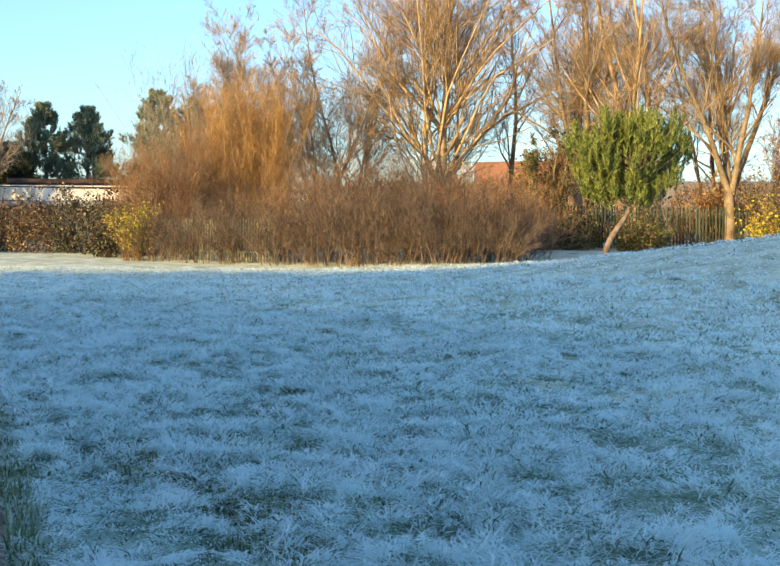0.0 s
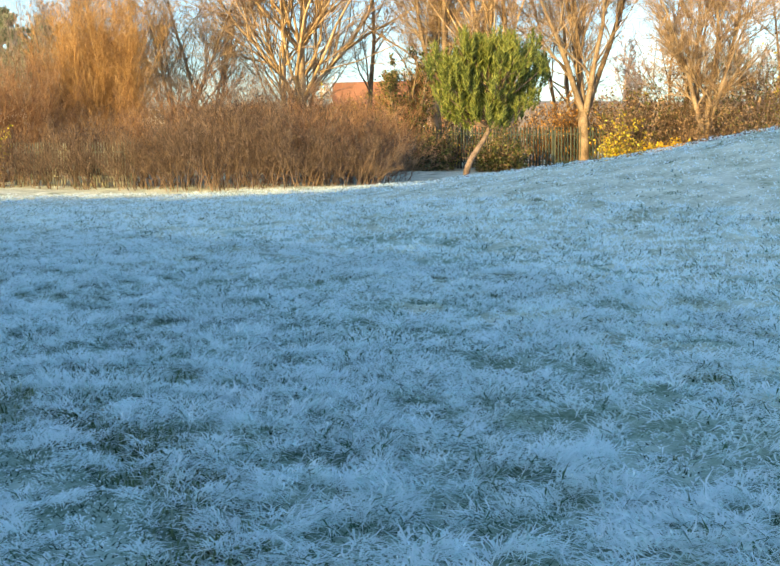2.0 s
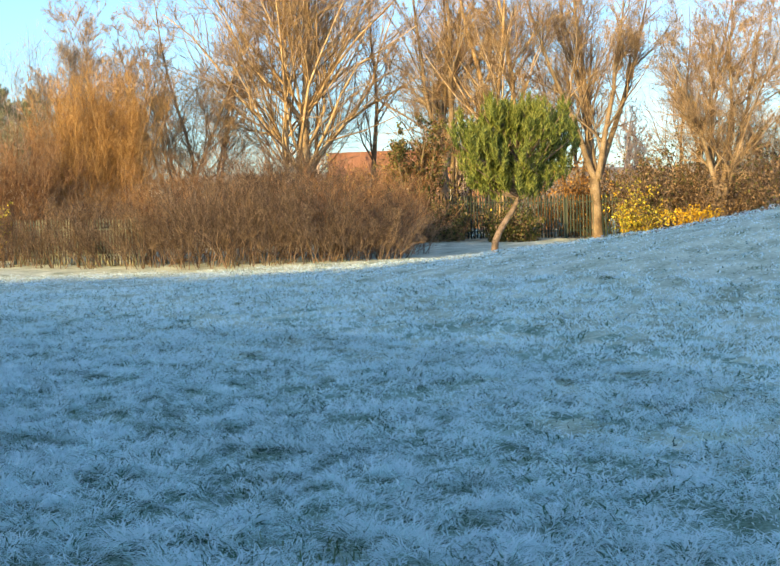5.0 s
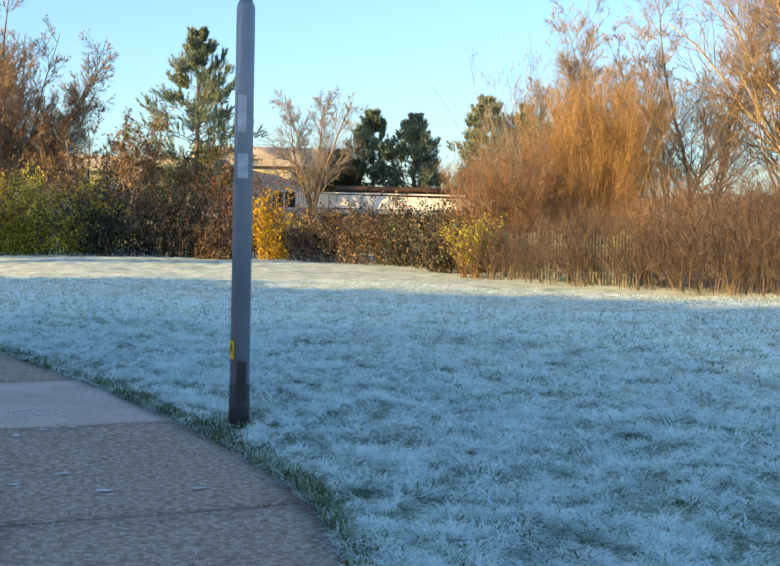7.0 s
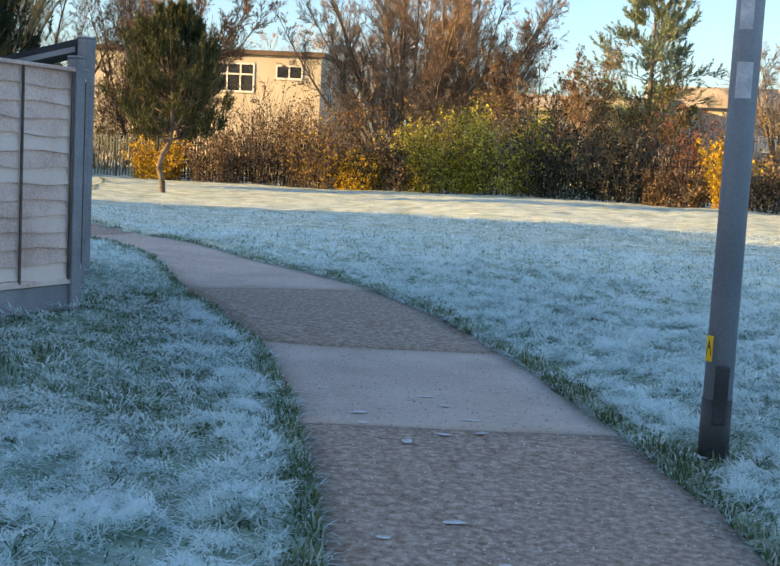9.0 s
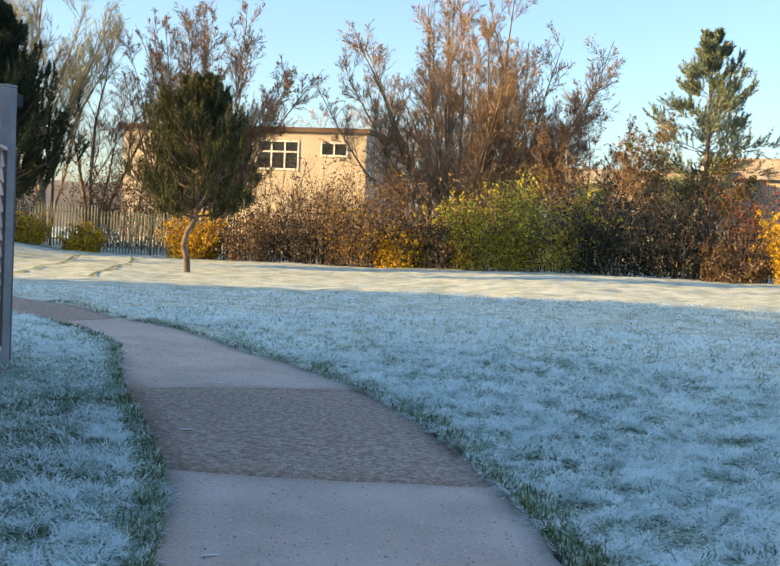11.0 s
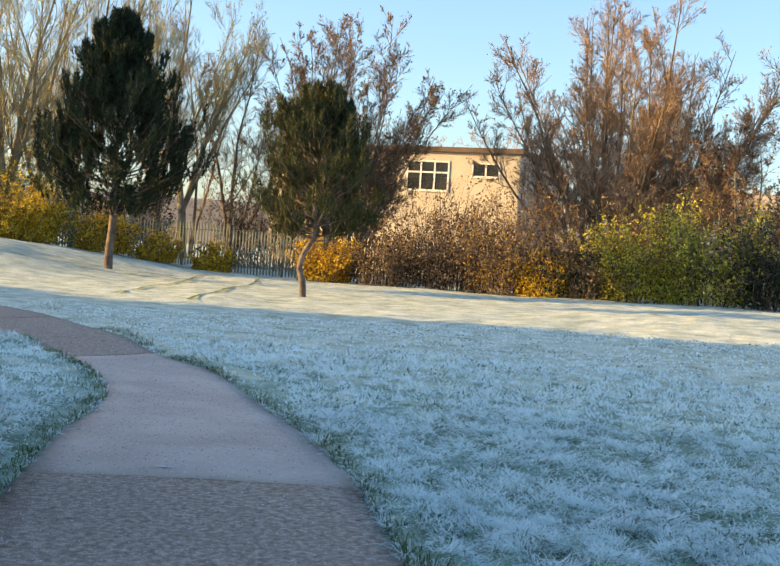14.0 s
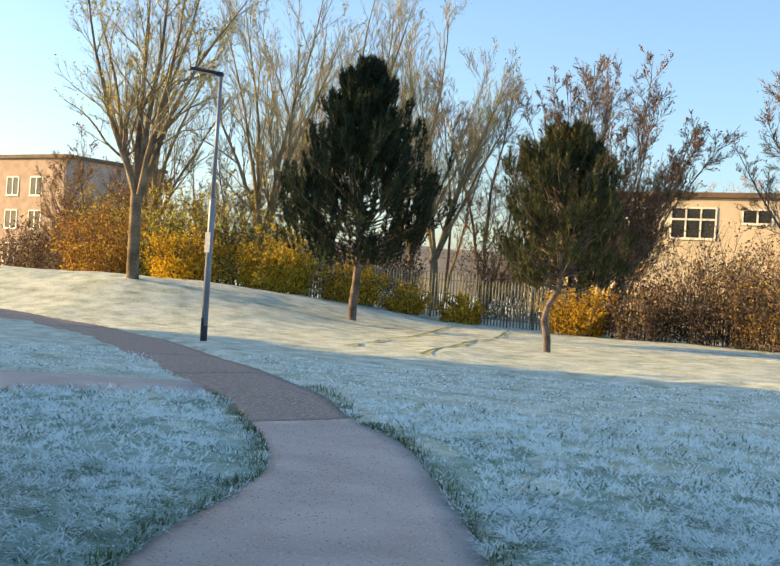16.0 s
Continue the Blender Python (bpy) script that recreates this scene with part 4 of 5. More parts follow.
# ---- pines of the field ----
pine("pine_tree", "small round-headed pine with bright green needles and crooked pink trunk", 22.9, 19.6, 3.75, 4.1, 1.75, 101, "needle_light", 0.11, 12, 11, 6, ((0.35, 0.25, -0.2), (0.9, 0.35, -0.25)), 0.42, 36, True, upness=0.55, wide_at=0.35, needle_w=0.03, taper=0.5)
pine("pine_tree", "young olive-green pine with wavy bare trunk on frosted grass", -11.4, 42.3, 6.3, 5.3, 1.9, 102, "needle_mid", 0.11, 14, 10, 7, ((0.3, -0.24, 0.0), (1.0, 0.48, 0.0)), 0.40, 34, True, upness=0.6, wide_at=0.2, needle_w=0.028, taper=0.65)
pine("pine_tree", "dark bushy conical pine standing on the sunlit frosted lawn", -21.2, 47.4, 9.4, 7.0, 2.1, 103, "needle_dark", 0.17, 20, 12, 7, ((0.8, 0.1, 0.0),), 0.50, 34, True, upness=0.5, wide_at=0.15, needle_w=0.036, taper=0.75)
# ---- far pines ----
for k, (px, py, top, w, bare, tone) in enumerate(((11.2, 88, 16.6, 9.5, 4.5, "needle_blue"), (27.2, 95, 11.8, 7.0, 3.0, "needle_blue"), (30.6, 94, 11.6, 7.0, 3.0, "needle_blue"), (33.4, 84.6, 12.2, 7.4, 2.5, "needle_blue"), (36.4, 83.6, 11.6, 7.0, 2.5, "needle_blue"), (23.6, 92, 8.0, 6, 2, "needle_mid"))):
    pine("pine_tree", "tall distant pine behind the buildings, blue-green needles paled for haze", px, py, top, w, bare, 110 + k, tone, 0.3, 10, 11, 10, (), 0.75, 18, False, z=0.0, group="far pines", upness=0.02, needle_w=0.07, wide_at=0.3, taper=0.7)

# ---- tall bare trees behind the hedge ----
BARE = (
    (33.5, 43.6, 18.0, 0.27, 201, dict(bark="birchbark", limbs=44, angle=46, limb_ratio=0.50, low=0.16, up=0.55)),
    (33.0, 43.9, 16.0, 0.17, 202, dict(bark="birchbark", limbs=36, angle=52, limb_ratio=0.55, low=0.16, up=0.6)),
    (38.7, 45.1, 16.0, 0.17, 203, dict(limbs=26, angle=48, limb_ratio=0.30, low=0.22, up=0.5, twig="greytwig")),
    (37.8, 37.9, 16.5, 0.17, 204, dict(stems=4, fan=0.24, bole=3.6, limbs=15, angle=42, limb_ratio=0.42, low=0.1, up=0.4)),
    (39.5, 35.8, 17.5, 0.18, 205, dict(stems=3, fan=0.16, bole=2.4, limbs=18, angle=40, limb_ratio=0.40, low=0.1, bark="birchbark", up=0.4)),
    (42.8, 32.7, 17.0, 0.17, 206, dict(stems=5, fan=0.24, bole=2.8, limbs=15, angle=40, limb_ratio=0.42, low=0.1, up=0.4)),
    (44.5, 26.9, 13.0, 0.14, 207, dict(stems=5, fan=0.30, bole=1.6, limbs=15, angle=46, limb_ratio=0.44, low=0.1)),
    (27.5, 45.5, 14.5, 0.10, 208, dict(stems=4, fan=0.16, limbs=18, angle=40, limb_ratio=0.38, low=0.15)),
    (22.5, 46.5, 10.2, 0.08, 209, dict(stems=4, fan=0.16, limbs=18, angle=38, limb_ratio=0.34, low=0.15, twig="greytwig")),
    (30.2, 47.5, 15.0, 0.13, 241, dict(stems=3, fan=0.18, limbs=20, angle=46, limb_ratio=0.44, low=0.15)),
    (36.2, 48.0, 15.5, 0.14, 242, dict(stems=2, fan=0.14, limbs=20, angle=46, limb_ratio=0.44, low=0.2, twig="greytwig")),
    (41.5, 41.0, 16.0, 0.15, 243, dict(stems=3, fan=0.18, limbs=18, angle=48, limb_ratio=0.44, low=0.15)),
    (46.5, 37.5, 16.0, 0.15, 244, dict(stems=3, fan=0.18, limbs=18, angle=48, limb_ratio=0.44, low=0.15, twig="greytwig")),
    (48.5, 31.5, 14.5, 0.15, 245, dict(stems=3, fan=0.2, limbs=17, angle=48, limb_ratio=0.44, low=0.12)),
    (49.5, 26.0, 12.5, 0.14, 246, dict(stems=4, fan=0.24, limbs=15, angle=48, limb_ratio=0.44, low=0.12)),
    (25.2, 46.5, 12.5, 0.09, 247, dict(stems=4, fan=0.18, limbs=17, angle=42, limb_ratio=0.40, low=0.15)),
)
for k, (x, y, h, r, sd, kw) in enumerate(BARE):
    bare_tree("bare_tree", "tall leafless tree with warm sunlit trunk and fine twigs", x, y, h, r, sd, group="bare trees behind the thicket", twig_r=0.0085, twigs=14, **kw)
bare_tree("bare_tree", "slender leafless tree in front of the white footbridge ramp", 15.6, 67, 11.0, 0.12, 221, limbs=17, angle=44, limb_ratio=0.42, low=0.1, bole=2.5, twig="greytwig", stems=4, fan=0.22, twig_r=0.01)
bare_tree("bare_tree", "broad many-stemmed bare tree with a few rust leaves", -4.2, 73.5, 16.8, 0.15, 222, stems=38, fan=0.50, foot=12, limbs=26, forks=10, twigs=9, angle=38, limb_ratio=0.23, low=0.22, spray=40, leaf="leaf_orange", leaf_n=5000, leaf_size=0.06, twig_r=0.0125, twig="pink_twig", bark="bark")
bare_tree("bare_tree", "many-stemmed bare tree with withered brown leaves", -19.4, 68.5, 14.8, 0.11, 223, stems=28, fan=0.36, foot=9, limbs=22, forks=9, twigs=8, angle=36, limb_ratio=0.22, spray=38, low=0.15, twig="rust_twig", leaf="leaf_brown", leaf_n=9000, leaf_size=0.06, twig_r=0.013)
bare_tree("bare_tree", "slender bare tree behind green palisade fence", -26.7, 70.6, 14.8, 0.13, 224, stems=4, fan=0.14, limbs=13, angle=34, limb_ratio=0.36, low=0.25, twig="twig", twig_r=0.012)
bare_tree("bare_tree", "slender bare tree behind green palisade fence", -30.2, 72.4, 15.6, 0.13, 225, stems=3, fan=0.1, limbs=13, angle=34, limb_ratio=0.34, low=0.25, twig="greytwig", twig_r=0.012)
bare_tree("bare_tree", "open-crowned tree with thick trunk and few yellowing leaves", -28.6, 43.6, 14.0, 0.14, 226, stems=7, fan=0.34, bole=3.0, limbs=10, forks=9, twigs=10, angle=44, spray=34, twig_r=0.006, limb_ratio=0.42, low=0.12, up=0.3, twig="willow_twig", leaf="leaf_lime", leaf_n=5000, leaf_size=0.045)
for k, (x, y, h, sd) in enumerate(((-34.0, 59.1, 17, 227), (-33.2, 64.2, 19, 228), (-32.0, 71.7, 19, 229), (-40.5, 58, 16, 230), (-36.5, 66, 18, 234), (-28.5, 68, 17, 235))):
    bare_tree("bare_tree", "tall upright leafless willow with broom-like shoots", x, y, h, 0.15, sd, stems=6, fan=0.27, bole=3.0, limbs=13, forks=9, twigs=10, angle=30, limb_ratio=0.40, low=0.12, spray=26, up=0.5, bark="willow_bark", twig="willow_twig", group="upright willows", twig_r=0.0075, leaf="leaf_lime", leaf_n=1600, leaf_size=0.055)
for x, y, h, sd, tone in ((-46.0, 60.0, 9.0, 251, "rust_twig"), (-40.0, 62.5, 9.5, 252, "twig"), (-51.0, 64.0, 9.5, 253, "rust_twig"), (-36.5, 61.0, 8.5, 254, "willow_twig")):
    bare_tree("bare_tree", "low round-headed tree with rusty twigs before the brick building", x, y, h, 0.09, sd, stems=9, fan=0.42, foot=6, limbs=12, forks=8, twigs=8, angle=34, limb_ratio=0.34, low=0.12, spray=34, twig=tone, twig_r=0.010, leaf="leaf_brown", leaf_n=2600, leaf_size=0.055, group="low trees before the brick building")
bare_tree("bare_tree", "low spreading tree with rusty brown foliage", 3.2, 67, 9.0, 0.10, 231, stems=12, fan=0.46, foot=6, limbs=12, forks=9, twigs=8, angle=36, limb_ratio=0.34, low=0.12, leaf="leaf_brown", leaf_n=6500, leaf_size=0.075, twig="rust_twig", twig_r=0.012)
bare_tree("bare_tree", "dull green tree beside the brown one", 7.6, 68, 7.5, 0.10, 232, stems=12, fan=0.5, foot=6, limbs=12, forks=9, twigs=8, angle=38, limb_ratio=0.34, low=0.12, leaf="leaf_green", leaf_n=8000, leaf_size=0.08, twig_r=0.012)
bare_tree("broadleaf_tree", "dense olive and russet tree behind the small pine", 34.6, 36.6, 6.3, 0.12, 233, stems=6, fan=0.2, limbs=13, angle=38, limb_ratio=0.36, low=0.1, leaf="leaf_green", leaf_n=6500, leaf_size=0.06, twig="rust_twig")

# ---- orange willow, brown thicket ----
bush("willow_bush", "tall domed orange-twigged willow glowing in low sun", 20.8, 39.6, 3.6, 3.4, 7.7, 301, 170, 46, "orange_twig", spread=0.10, round_top=0.22, twig_r=0.0065, wander=0.06, side=0.17, sub=5)
bush("willow_bush", "small bare grey-topped willow behind the orange one", 20.2, 44.0, 3.6, 3.6, 9.6, 304, 70, 20, "greytwig", spread=0.18, round_top=0.3, twig_r=0.006, wander=0.08, side=0.24, sub=5)
bush("willow_bush", "rust-brown rounded twiggy shrub beside orange willow", 16.9, 39.4, 4.0, 3.4, 5.4, 302, 130, 34, "rust_twig", spread=0.25, round_top=0.4, twig_r=0.0055, wander=0.12, side=0.24, sub=5)
bush("conifer_shrub", "small bright green evergreen shrub at the thicket edge", 14.3, 36.2, 1.1, 1.1, 2.5, 303, 30, 12, "rust_twig", leaf="leaf_lime", leaf_n=1800, leaf_size=0.05, spread=0.15)
HEDGE = [(15.4, 35.4, 2.5), (16.2, 33.2, 2.5), (16.9, 31.0, 2.9), (17.4, 28.9, 2.6), (18.0, 27.0, 3.1), (18.7, 25.3, 3.3), (19.8, 24.0, 2.7), (21.3, 23.4, 2.0), (18.6, 33.5, 3.2), (19.2, 30.6, 3.8), (20.2, 28.0, 4.2), (21.6, 26.2, 3.6), (23.4, 25.4, 2.4), (21.6, 31.4, 4.4), (23.2, 28.8, 3.9), (25.4, 27.0, 3.0), (26.2, 29.6, 3.4), (28.2, 31.6, 3.2), (24.8, 32.0, 4.2), (30.2, 34.0, 2.8)]
for k, (x, y, h) in enumerate(HEDGE):
    bush("thicket_shrub", "leafless red-brown twiggy shrub in a dense thicket", x, y, 3.0, 2.8, h, 320 + k, 60, 20, ("brown_hedge", "rust_twig")[k % 2] if k > 7 else "brown_hedge", spread=0.5, round_top=0.3, group="thicket shrubs", twig_r=0.005, wander=0.22, side=0.30, sub=5)

# ---- bushes along the palisade ----
BUSHES = (
    (-38, 52, 4.5, 3, 3.2, "leaf_orange", 3500, "leaf_yellow", 1500), (-34, 52.5, 3.5, 3, 3.0, "leaf_lime", 3500, "leaf_green", 1500), (-32.3, 51, 3.0, 2.6, 2.1, "leaf_yellow", 3600, "", 0), (-29.0, 53.2, 3.2, 2.6, 2.3, "leaf_yellow", 4200, "leaf_lime", 1500), (-26.2, 55.5, 2.6, 2.2, 1.8, "leaf_yellow", 2600, "", 0),
    (-24.0, 56.6, 1.8, 1.6, 1.3, "leaf_yellow", 1500, "", 0), (-21.4, 57.0, 1.8, 1.4, 1.2, "leaf_yellow", 1700, "", 0), (-16.0, 57.2, 2.4, 2, 2.0, "leaf_yellow", 2400, "leaf_orange", 800), (-13.2, 57.4, 3.0, 2.4, 2.6, "leaf_brown", 2600, "", 0), (-10.4, 57.8, 3.0, 2.6, 3.3, "leaf_brown", 2200, "", 0),
    (-8.0, 57.2, 3.2, 2.4, 3.2, "leaf_brown", 2600, "leaf_yellow", 500), (-6.0, 56.6, 2.4, 2.0, 1.8, "leaf_yellow", 2000, "leaf_dark", 600), (-4.2, 56.6, 2.8, 2.2, 2.4, "leaf_dark", 1800, "leaf_brown", 1500), (-2.0, 56.0, 3.2, 2.6, 3.4, "leaf_lime", 4600, "leaf_yellow", 500), (0.6, 55.4, 3.4, 2.6, 3.9, "leaf_lime", 5200, "leaf_green", 700),
    (3.4, 55.0, 3.6, 2.6, 3.6, "leaf_dark", 4200, "leaf_green", 1200), (6.2, 54.4, 3.2, 2.4, 3.0, "leaf_dark", 3600, "leaf_brown", 800), (8.2, 52.8, 2.6, 2.0, 1.9, "leaf_brown", 2600, "", 0), (10.3, 51.6, 1.4, 1.4, 2.8, "leaf_yellow", 2600, "", 0), (12.2, 50.2, 3.0, 2.2, 2.4, "leaf_brown", 2600, "leaf_dark", 800),
    (14.0, 47.6, 3.0, 2.4, 2.6, "leaf_brown", 2600, "leaf_dark", 900), (15.2, 44.8, 2.8, 2.2, 2.5, "leaf_dark", 3400, "leaf_brown", 700), (15.6, 42.2, 2.6, 2.2, 2.3, "leaf_dark", 2600, "leaf_brown", 700), (14.9, 39.2, 2.4, 2.0, 2.0, "leaf_dark", 2200, "leaf_brown", 700),
    (41.4, 29.2, 1.5, 1.4, 2.2, "leaf_lime", 1000, "leaf_yellow", 400), (41.0, 25.9, 1.2, 1.1, 1.5, "leaf_yellow", 1200, "", 0), (29.5, 34.6, 3.4, 2.2, 1.9, "leaf_dark", 3000, "leaf_lime", 600), (32.6, 35.6, 2.6, 1.8, 1.6, "leaf_dark", 2400, "leaf_brown", 900), (35.2, 35.6, 2.6, 1.8, 1.7, "leaf_green", 2000, "leaf_brown", 1200), (37.2, 32.8, 2.6, 2.0, 1.6, "leaf_green", 2200, "leaf_brown", 900),
    (45.5, 30.5, 4.5, 3.0, 4.0, "leaf_brown", 2200, "leaf_green", 1200), (47.0, 25.0, 5.0, 3.5, 4.5, "leaf_brown", 2200, "leaf_green", 1500), (46.0, 35.0, 5.0, 3.0, 3.6, "leaf_orange", 2400, "leaf_brown", 1200),
    (33.0, 40.5, 4.5, 3.0, 3.2, "leaf_brown", 2600, "leaf_lime", 800), (36.5, 40.0, 4.5, 3.0, 3.4, "leaf_orange", 2600, "leaf_brown", 1500), (40.5, 38.0, 4.5, 3.0, 3.4, "leaf_brown", 2800, "leaf_lime", 900), (43.5, 35.0, 4.0, 3.0, 3.2, "leaf_orange", 2600, "leaf_brown", 1500), (44.0, 30.0, 4.0, 3.0, 3.4, "leaf_brown", 2200, "leaf_green", 900), (45.0, 27.0, 4.0, 3.0, 3.4, "leaf_brown", 2800, "", 0), (49.0, 30.0, 5.0, 4.0, 5.5, "leaf_brown", 2400, "leaf_green", 1500), (51.0, 24.0, 5.0, 4.0, 6.0, "leaf_brown", 3000, "leaf_lime", 2000), (28.0, 38.5, 4.0, 3.0, 2.6, "leaf_brown", 2400, "leaf_dark", 1200),
    (-46, 60, 5, 4, 5.2, "leaf_orange", 3500, "leaf_lime", 2000), (-41, 58, 5, 4, 5.4, "leaf_lime", 3500, "leaf_brown", 2000), (-36.5, 57, 5, 4, 4.8, "leaf_lime", 3800, "leaf_yellow", 1500), (-31.5, 58, 4.5, 3.5, 4.4, "leaf_lime", 3500, "leaf_green", 1500), (-28.0, 61, 4.5, 3.5, 3.8, "leaf_brown", 3000, "leaf_dark", 1500), (-7.5, 64, 5, 4, 5.0, "leaf_brown", 3000, "leaf_orange", 1500), (-2.0, 64, 5, 4, 4.6, "leaf_brown", 3000, "leaf_green", 1200),
    (-44, 55, 5, 3, 3.0, "leaf_brown", 3000, "", 0), (-50, 57, 6, 3, 3.0, "leaf_brown", 3000, "leaf_orange", 800), (-22.5, 66.5, 5, 3, 5.0, "leaf_orange", 2200, "leaf_brown", 2500), (-13.0, 66.5, 4.5, 3, 5.2, "leaf_brown", 2600, "", 0), (11.5, 66, 4, 3, 5.2, "leaf_red", 2200, "leaf_brown", 900),
)
WORDS = {"leaf_yellow": "golden yellow", "leaf_lime": "yellow-green", "leaf_brown": "withered brown", "leaf_dark": "dark ivy-green frosted", "leaf_green": "dull green", "leaf_orange": "orange-brown", "leaf_red": "brick-red"}
for k, (x, y, w, d, h, lf, n, lf2, n2) in enumerate(BUSHES):
    bush("shrub", WORDS[lf] + " leafy shrub growing along the palisade fence", x, y, w, d, h * 1.2, 360 + k, int(22 + 9 * w), 7, "brown_hedge", skirt=0.7, leaf=lf, leaf_n=int(n * 0.95), leaf_size=0.065, spread=0.55, round_top=0.5, leaf2=lf2, leaf2_n=int(n2 * 0.9), group="shrubs along the fence", twig_r=0.007)


# ---- palisade fence ----
def pale_mesh(h):
    bm = bmesh.new()
    prof = [(-0.034, 0.0), (-0.018, -0.016), (0.018, -0.016), (0.034, 0.0), (0.018, -0.010), (-0.018, -0.010)]
    lo = [bm.verts.new((px, py, 0.05)) for px, py in prof]
    hi = [bm.verts.new((px, py, h - 0.1)) for px, py in prof]
    for i in range(6):
        bm.faces.new((lo[i], lo[(i + 1) % 6], hi[(i + 1) % 6], hi[i]))
    tips = [bm.verts.new((tx, -0.013, h)) for tx in (-0.03, 0.0, 0.03)]
    for i in range(6):
        bm.faces.new((hi[i], hi[(i + 1) % 6], tips[0 if prof[i][0] < -0.02 else (2 if prof[i][0] > 0.02 else 1)]))
    me = bpy.data.meshes.new("pale")
    bm.to_mesh(me)
    bm.free()
    return me


def palisade(points, mat, label, height=2.1, gap=0.155):
    me = pale_mesh(height)
    me.materials.append(mat)
    for (xa, ya), (xb, yb) in zip(points[:-1], points[1:]):
        L = math.hypot(xb - xa, yb - ya)
        turn = math.degrees(math.atan2(yb - ya, xb - xa))
        z = land1((xa + xb) / 2, (ya + yb) / 2)
        root = thing("palisade_fence", label, "fence", xa, ya, z, turn, "palisade fence sections")
        for rz in (0.35, height - 0.4):
            part("rail", box_bm(0, 0.002, rz, L, 0.04, rz + 0.05), mat, root)
        for px in (0.0, L / 2):
            part("post", box_bm(px - 0.05, 0.044, -0.2, px + 0.05, 0.14, height - 0.2), mat, root)
        n = int(L / gap)
        for k in range(n):
            ob = new("pale", me)
            ob.parent = root
            ob.matrix_local = pose((k + 0.5) * gap, random.uniform(-0.004, 0), random.uniform(-0.02, 0.02), 0, random.uniform(-0.6, 0.6), 0)


palisade([(-30.5, 57.6), (-26.0, 57.9), (-21.0, 58.2), (-16.0, 58.5)], M["grey_steel"], "weathered grey-green steel palisade fence with pointed pales")
palisade([(-16.0, 58.5), (-10.0, 58.5), (-4.0, 58.2), (2.0, 57.2), (7.0, 56.0), (12.5, 53.0)], M["green_steel"], "dark green steel palisade fence half hidden by shrubs")
palisade([(15.5, 36.2), (16.4, 33.0), (17.2, 29.6)], M["grey_steel"], "weathered pale steel palisade fence inside the brown thicket", 1.6)
palisade([(29.0, 37.5), (34.5, 37.0), (39.5, 35.0), (43.5, 32.0)], M["green_steel"], "green steel palisade fence behind the small pine, colour darkened as shade")


# ---- buildings ----
def facade(name, label, category, x, y, z, turn, w, d, h, wall, windows, trim_mat="trim", panes=2, overhang=0.3, roof_t=0.35):
    """A flat-roofed block with windows set into its front."""
    root = thing(name, label, category, x, y, z, turn)
    part("wall", box_bm(0, 0, 0, w, d, h), M[wall], root)
    part("roof", box_bm(-overhang, -overhang, h, w + overhang, d + overhang, h + roof_t, 0.03), M[trim_mat], root, "flat roof with dark edge")
    for wx, wz, ww, wh, cols, rows in windows:
        win = thing("window", "", "")
        for key in list(win.keys()):
            del win[key]
        win.parent = root
        win.matrix_local = pose(wx, -0.01, wz)
        part("pane", box_bm(0, -0.01, 0, ww, 0.0, wh), M["glass"], win)
        fr = bmesh.new()
        for c in range(cols + 1):
            px = ww * c / cols
            box_bm(px - 0.06, -0.05, 0, px + 0.06, -0.012, wh, 0, fr)
        for rr in range(rows + 1):
            pz = wh * rr / rows if rr in (0, rows) else wh * 0.62
            box_bm(0.0, -0.056, pz - 0.06, ww, -0.014, pz + 0.06, 0, fr)
        part("window_frame", fr, M["white_frame"], win)
        part("sill", box_bm(-0.08, -0.12, -0.1, ww + 0.08, 0.0, -0.05), M["white_frame"], win)
    return root


facade("school_building", "flat-roofed cream building with white-framed windows behind the trees", "building", -31, 86.8, 0, -4, 18.5, 12, 8.7, "render_wall", [(5.6, 6.05, 3.0, 2.0, 3, 2), (10.5, 6.05, 3.0, 2.0, 3, 2), (15.2, 7.1, 1.9, 0.9, 2, 1)])
facade("brick_block", "three-storey pink-brown brick building with pale window rows", "building", -112, 90, 0, -5, 36, 12, 11.2, "brick_wall", [(4 + 3.4 * i, 1.6 + 3.1 * j, 1.7, 1.7, 2, 1) for i in range(9) for j in range(3)])
facade("low_building", "low dark brown building behind the ramp railing", "building", 22.5, 88, 0, -13, 16, 8, 5.0, "dark_brick", [(2 + 3 * i, 3.6, 1.5, 0.8, 1, 1) for i in range(4)], "dark_brick")
facade("frosted_hall", "low pale hall with frosted roof beyond the fence", "building", 0.5, 92, 0, -6, 13, 8, 6.0, "render_wall", [(1.5 + 3 * i, 3.0, 1.6, 1.2, 2, 1) for i in range(4)], "frost_roof", overhang=0.6, roof_t=1.2)
facade("frosted_hall", "long cream hall with frosted roof behind the bare tree", "building", 12.5, 96, 0, -14, 12, 8, 7.0, "render_wall", [(2 + 4 * i, 3.6, 2.0, 1.4, 2, 1) for i in range(3)], "frost_roof", overhang=0.6, roof_t=1.6)

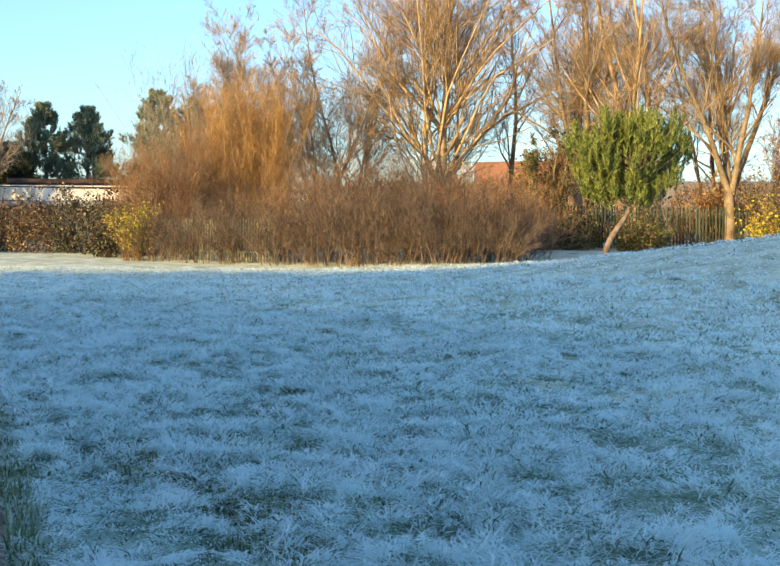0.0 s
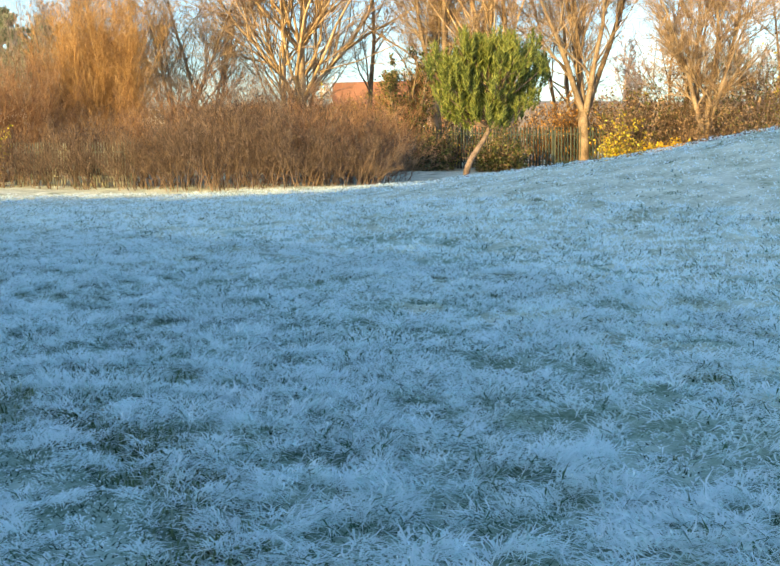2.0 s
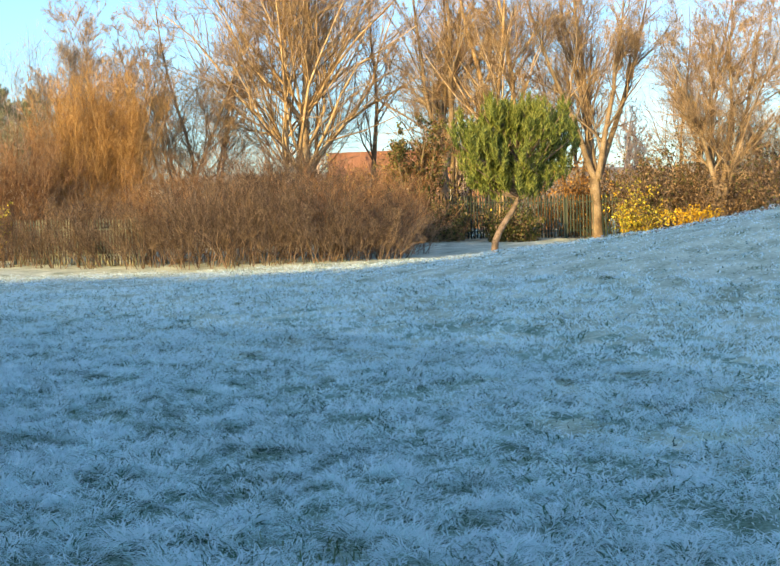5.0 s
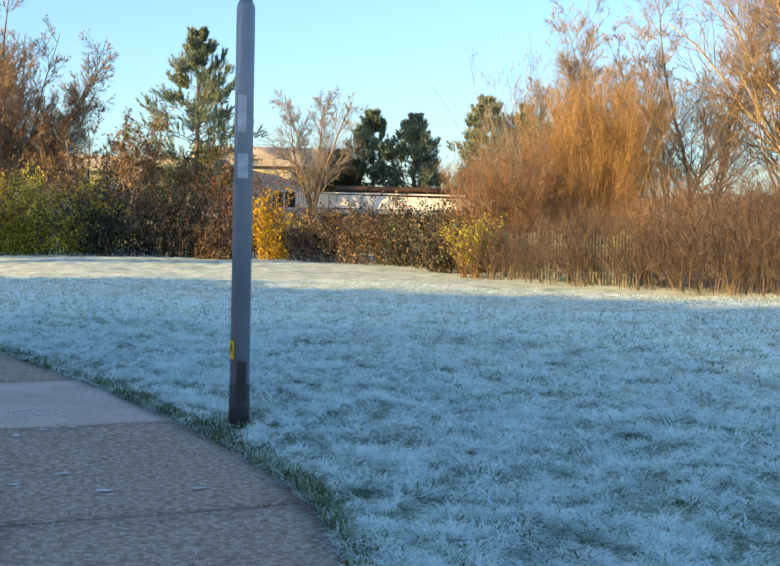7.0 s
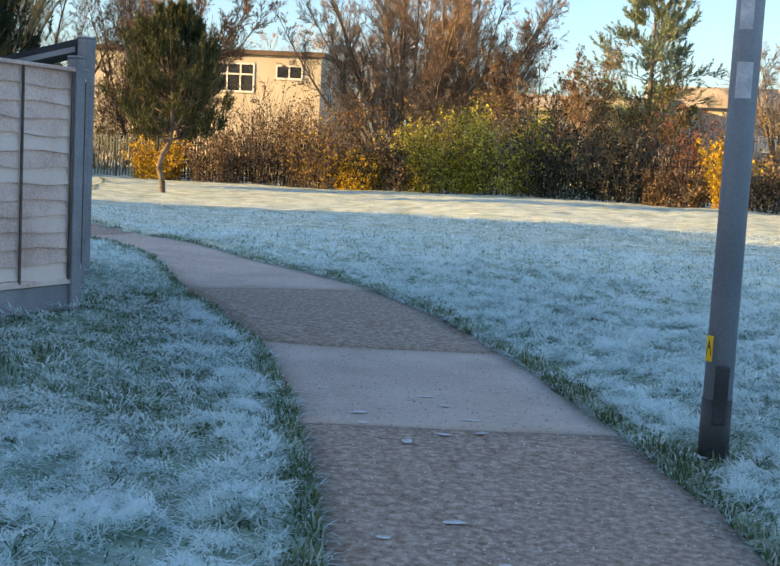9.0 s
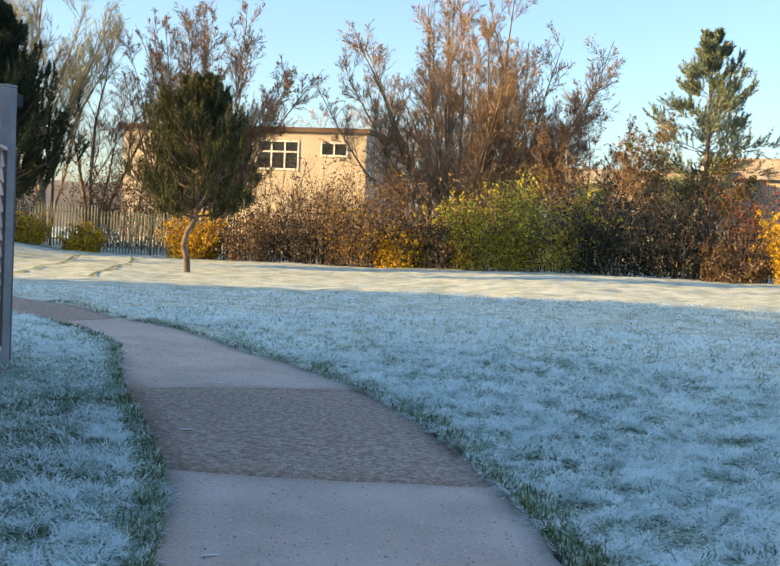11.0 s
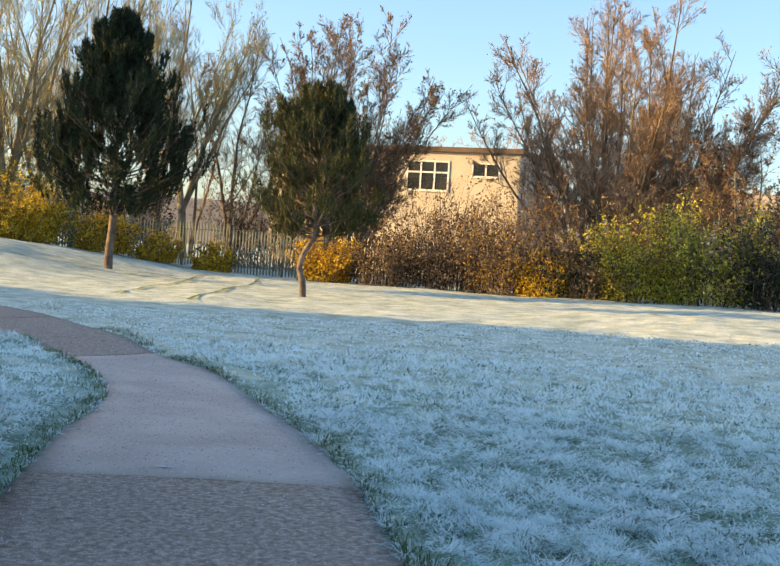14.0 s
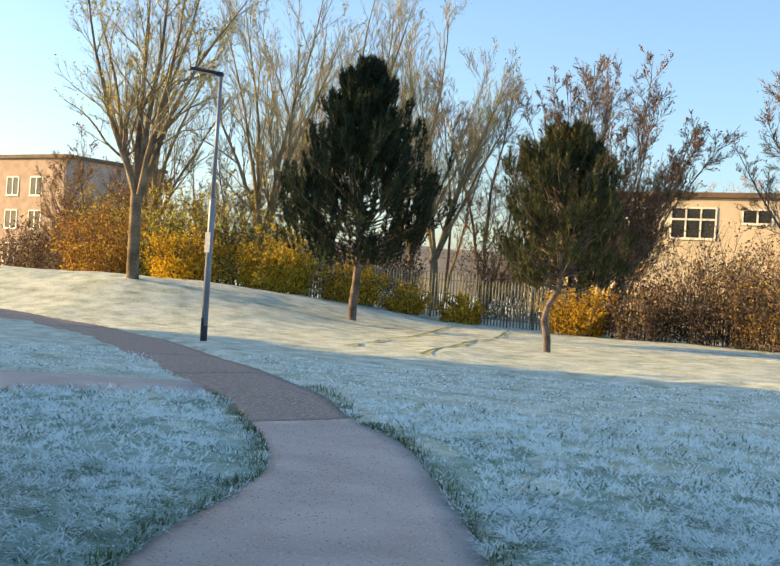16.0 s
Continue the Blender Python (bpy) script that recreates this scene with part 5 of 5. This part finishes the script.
# footbridge ramp with pale solid railing
ramp = thing("footbridge_ramp", "pale concrete footbridge ramp with cream panelled railing", "footbridge", 15.2, 69.5, 0, -15.5)
part("deck", box_bm(0, 0, 2.85, 22, 2.4, 3.15, 0.02), M["postconc"], ramp)
for k in range(11):
    part("railing_panel", box_bm(k * 2 + 0.05, -0.06, 3.18, k * 2 + 1.92, -0.02, 4.02 - k * 0.03, 0.01), M["white_panel"], ramp)
    part("railing_post", box_bm(k * 2 - 0.04, -0.09, 3.1, k * 2 + 0.04, -0.01, 4.1 - k * 0.03), M["white_panel"], ramp)
part("handrail", box_bm(0, -0.1, 4.06, 22, 0.0, 4.14), M["white_panel"], ramp)
for k in range(5):
    part("pier", box_bm(1 + k * 4.6, 0.6, 0, 1.5 + k * 4.6, 1.6, 2.85, 0.03), M["postconc"], ramp)


# ---- far distance ----
def far_hill(name, label, x0, y0, x1, y1, h, seed):
    n = 60
    t = np.linspace(0, 1, n)
    g = np.random.default_rng(seed)
    top = h * (0.55 + 0.45 * np.sin(np.pi * t)) + np.convolve(g.normal(0, 0.8, n + 6), np.ones(7) / 7, "valid")
    px, py = x0 + (x1 - x0) * t, y0 + (y1 - y0) * t
    nrm = unit(np.array([-(y1 - y0), x1 - x0]))
    rows = []
    for k, (f, d) in enumerate(((0, -30), (0.5, -14), (0.9, -4), (1.0, 6), (0.6, 30), (0, 60))):
        rows.append(np.stack([px + nrm[0] * d, py + nrm[1] * d, top * f + g.normal(0, 0.3, n) * (f > 0)], 1))
    v = np.concatenate(rows)
    q = (np.arange(5)[:, None] * n + np.arange(n - 1)[None]).ravel()
    ob = array_part(name, v, np.stack([q, q + 1, q + n + 1, q + n], 1), M["far_hill"], smooth=True)
    tagged(ob, label, "hill", kind="structure")


far_hill("backdrop", "low wooded rise on the hazy horizon", 20, 260, 330, 60, 11.5, 5)
far_hill("backdrop", "low wooded rise on the hazy horizon", -420, 160, 60, 330, 12, 6)
# far trees take the paled twig colour in place of real haze
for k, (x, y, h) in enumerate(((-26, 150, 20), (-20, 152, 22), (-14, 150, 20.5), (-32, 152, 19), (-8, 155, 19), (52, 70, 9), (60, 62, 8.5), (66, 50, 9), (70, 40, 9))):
    bare_tree("far_tree", "bare tree far behind the buildings, colour paled pinkish for haze", x, y, h, 0.25, 400 + k, stems=3, fan=0.15, limbs=14, forks=8, twigs=5, angle=36, limb_ratio=0.4, low=0.15, twig="far_wood", bark="far_wood", twig_r=0.03, z=0, group="far hazy trees")
facade("far_house", "distant red-roofed house glimpsed between the trunks", "house", 58, 74, 0, -55, 14, 8, 5.0, "house_brick", [(2 + 4 * i, 2.4, 1.6, 1.4, 2, 1) for i in range(3)], "tile_roof", roof_t=2.0)


# ---- tracks across the sunlit frost ----
pressed_track([(-12.3, 36.2), (-12.6, 37.0), (-13.8, 41.6), (-15.5, 47.9), (-17.2, 52.5), (-18.1, 54.9)], 0.13)
pressed_track([(-14.7, 36.4), (-15.8, 40.4), (-16.9, 44.9), (-19.0, 50.5), (-19.8, 53.2)], 0.13)


# ---- terrace added out of sight beyond the garden fences to shade the field ----
def terrace_house(x, y, turn, width, ridge):
    root = thing("shading_terraced_house", "unseen red brick terraced house with tiled gable roof, added to shade the field", "house", x, y, 0, turn, "terrace beyond the gardens")
    part("wall", box_bm(0, -4, -0.2, width - 0.02, 4, 7.0), M["house_brick"], root)
    bm = bmesh.new()
    prof = ((-4.4, 6.9), (0.0, ridge - 0.18), (4.4, 6.9), (4.4, 7.06), (0.0, ridge), (-4.4, 7.06))
    a = [bm.verts.new((0, py, pz)) for py, pz in prof]
    b = [bm.verts.new((width - 0.02, py, pz)) for py, pz in prof]
    for i in range(6):
        bm.faces.new((a[i], b[i], b[(i + 1) % 6], a[(i + 1) % 6]))
    for q in (a, b):
        bm.faces.new((q[0], q[1], q[4], q[5]))
        bm.faces.new((q[1], q[2], q[3], q[4]))
    part("roof", bm, M["tile_roof"], root)
    gable = bmesh.new()
    for gx0 in (0.3, width - 0.32):
        vs = [gable.verts.new(p) for p in ((gx0, -4, 7.0), (gx0, 4, 7.0), (gx0, 0, ridge - 0.4))]
        gable.faces.new(vs)
    part("gable", gable, M["house_brick"], root)


TERRACE_TURN = math.degrees(math.atan2(-0.41, 1))
# ridge heights chosen so the roof shadows end where the sunlit strip begins
for k, ridge in enumerate((10.5, 10.5, 10.5, 10.5, 11.3, 12.9, 13.4, 12.7, 12.3, 11.8, 10.8, 10.3, 10.8, 10.9, 10.5)):
    s = -62 + k * 6.0
    terrace_house(-33 + s * math.cos(radians(TERRACE_TURN)), 5 + s * math.sin(radians(TERRACE_TURN)), TERRACE_TURN, 6.0, ridge)
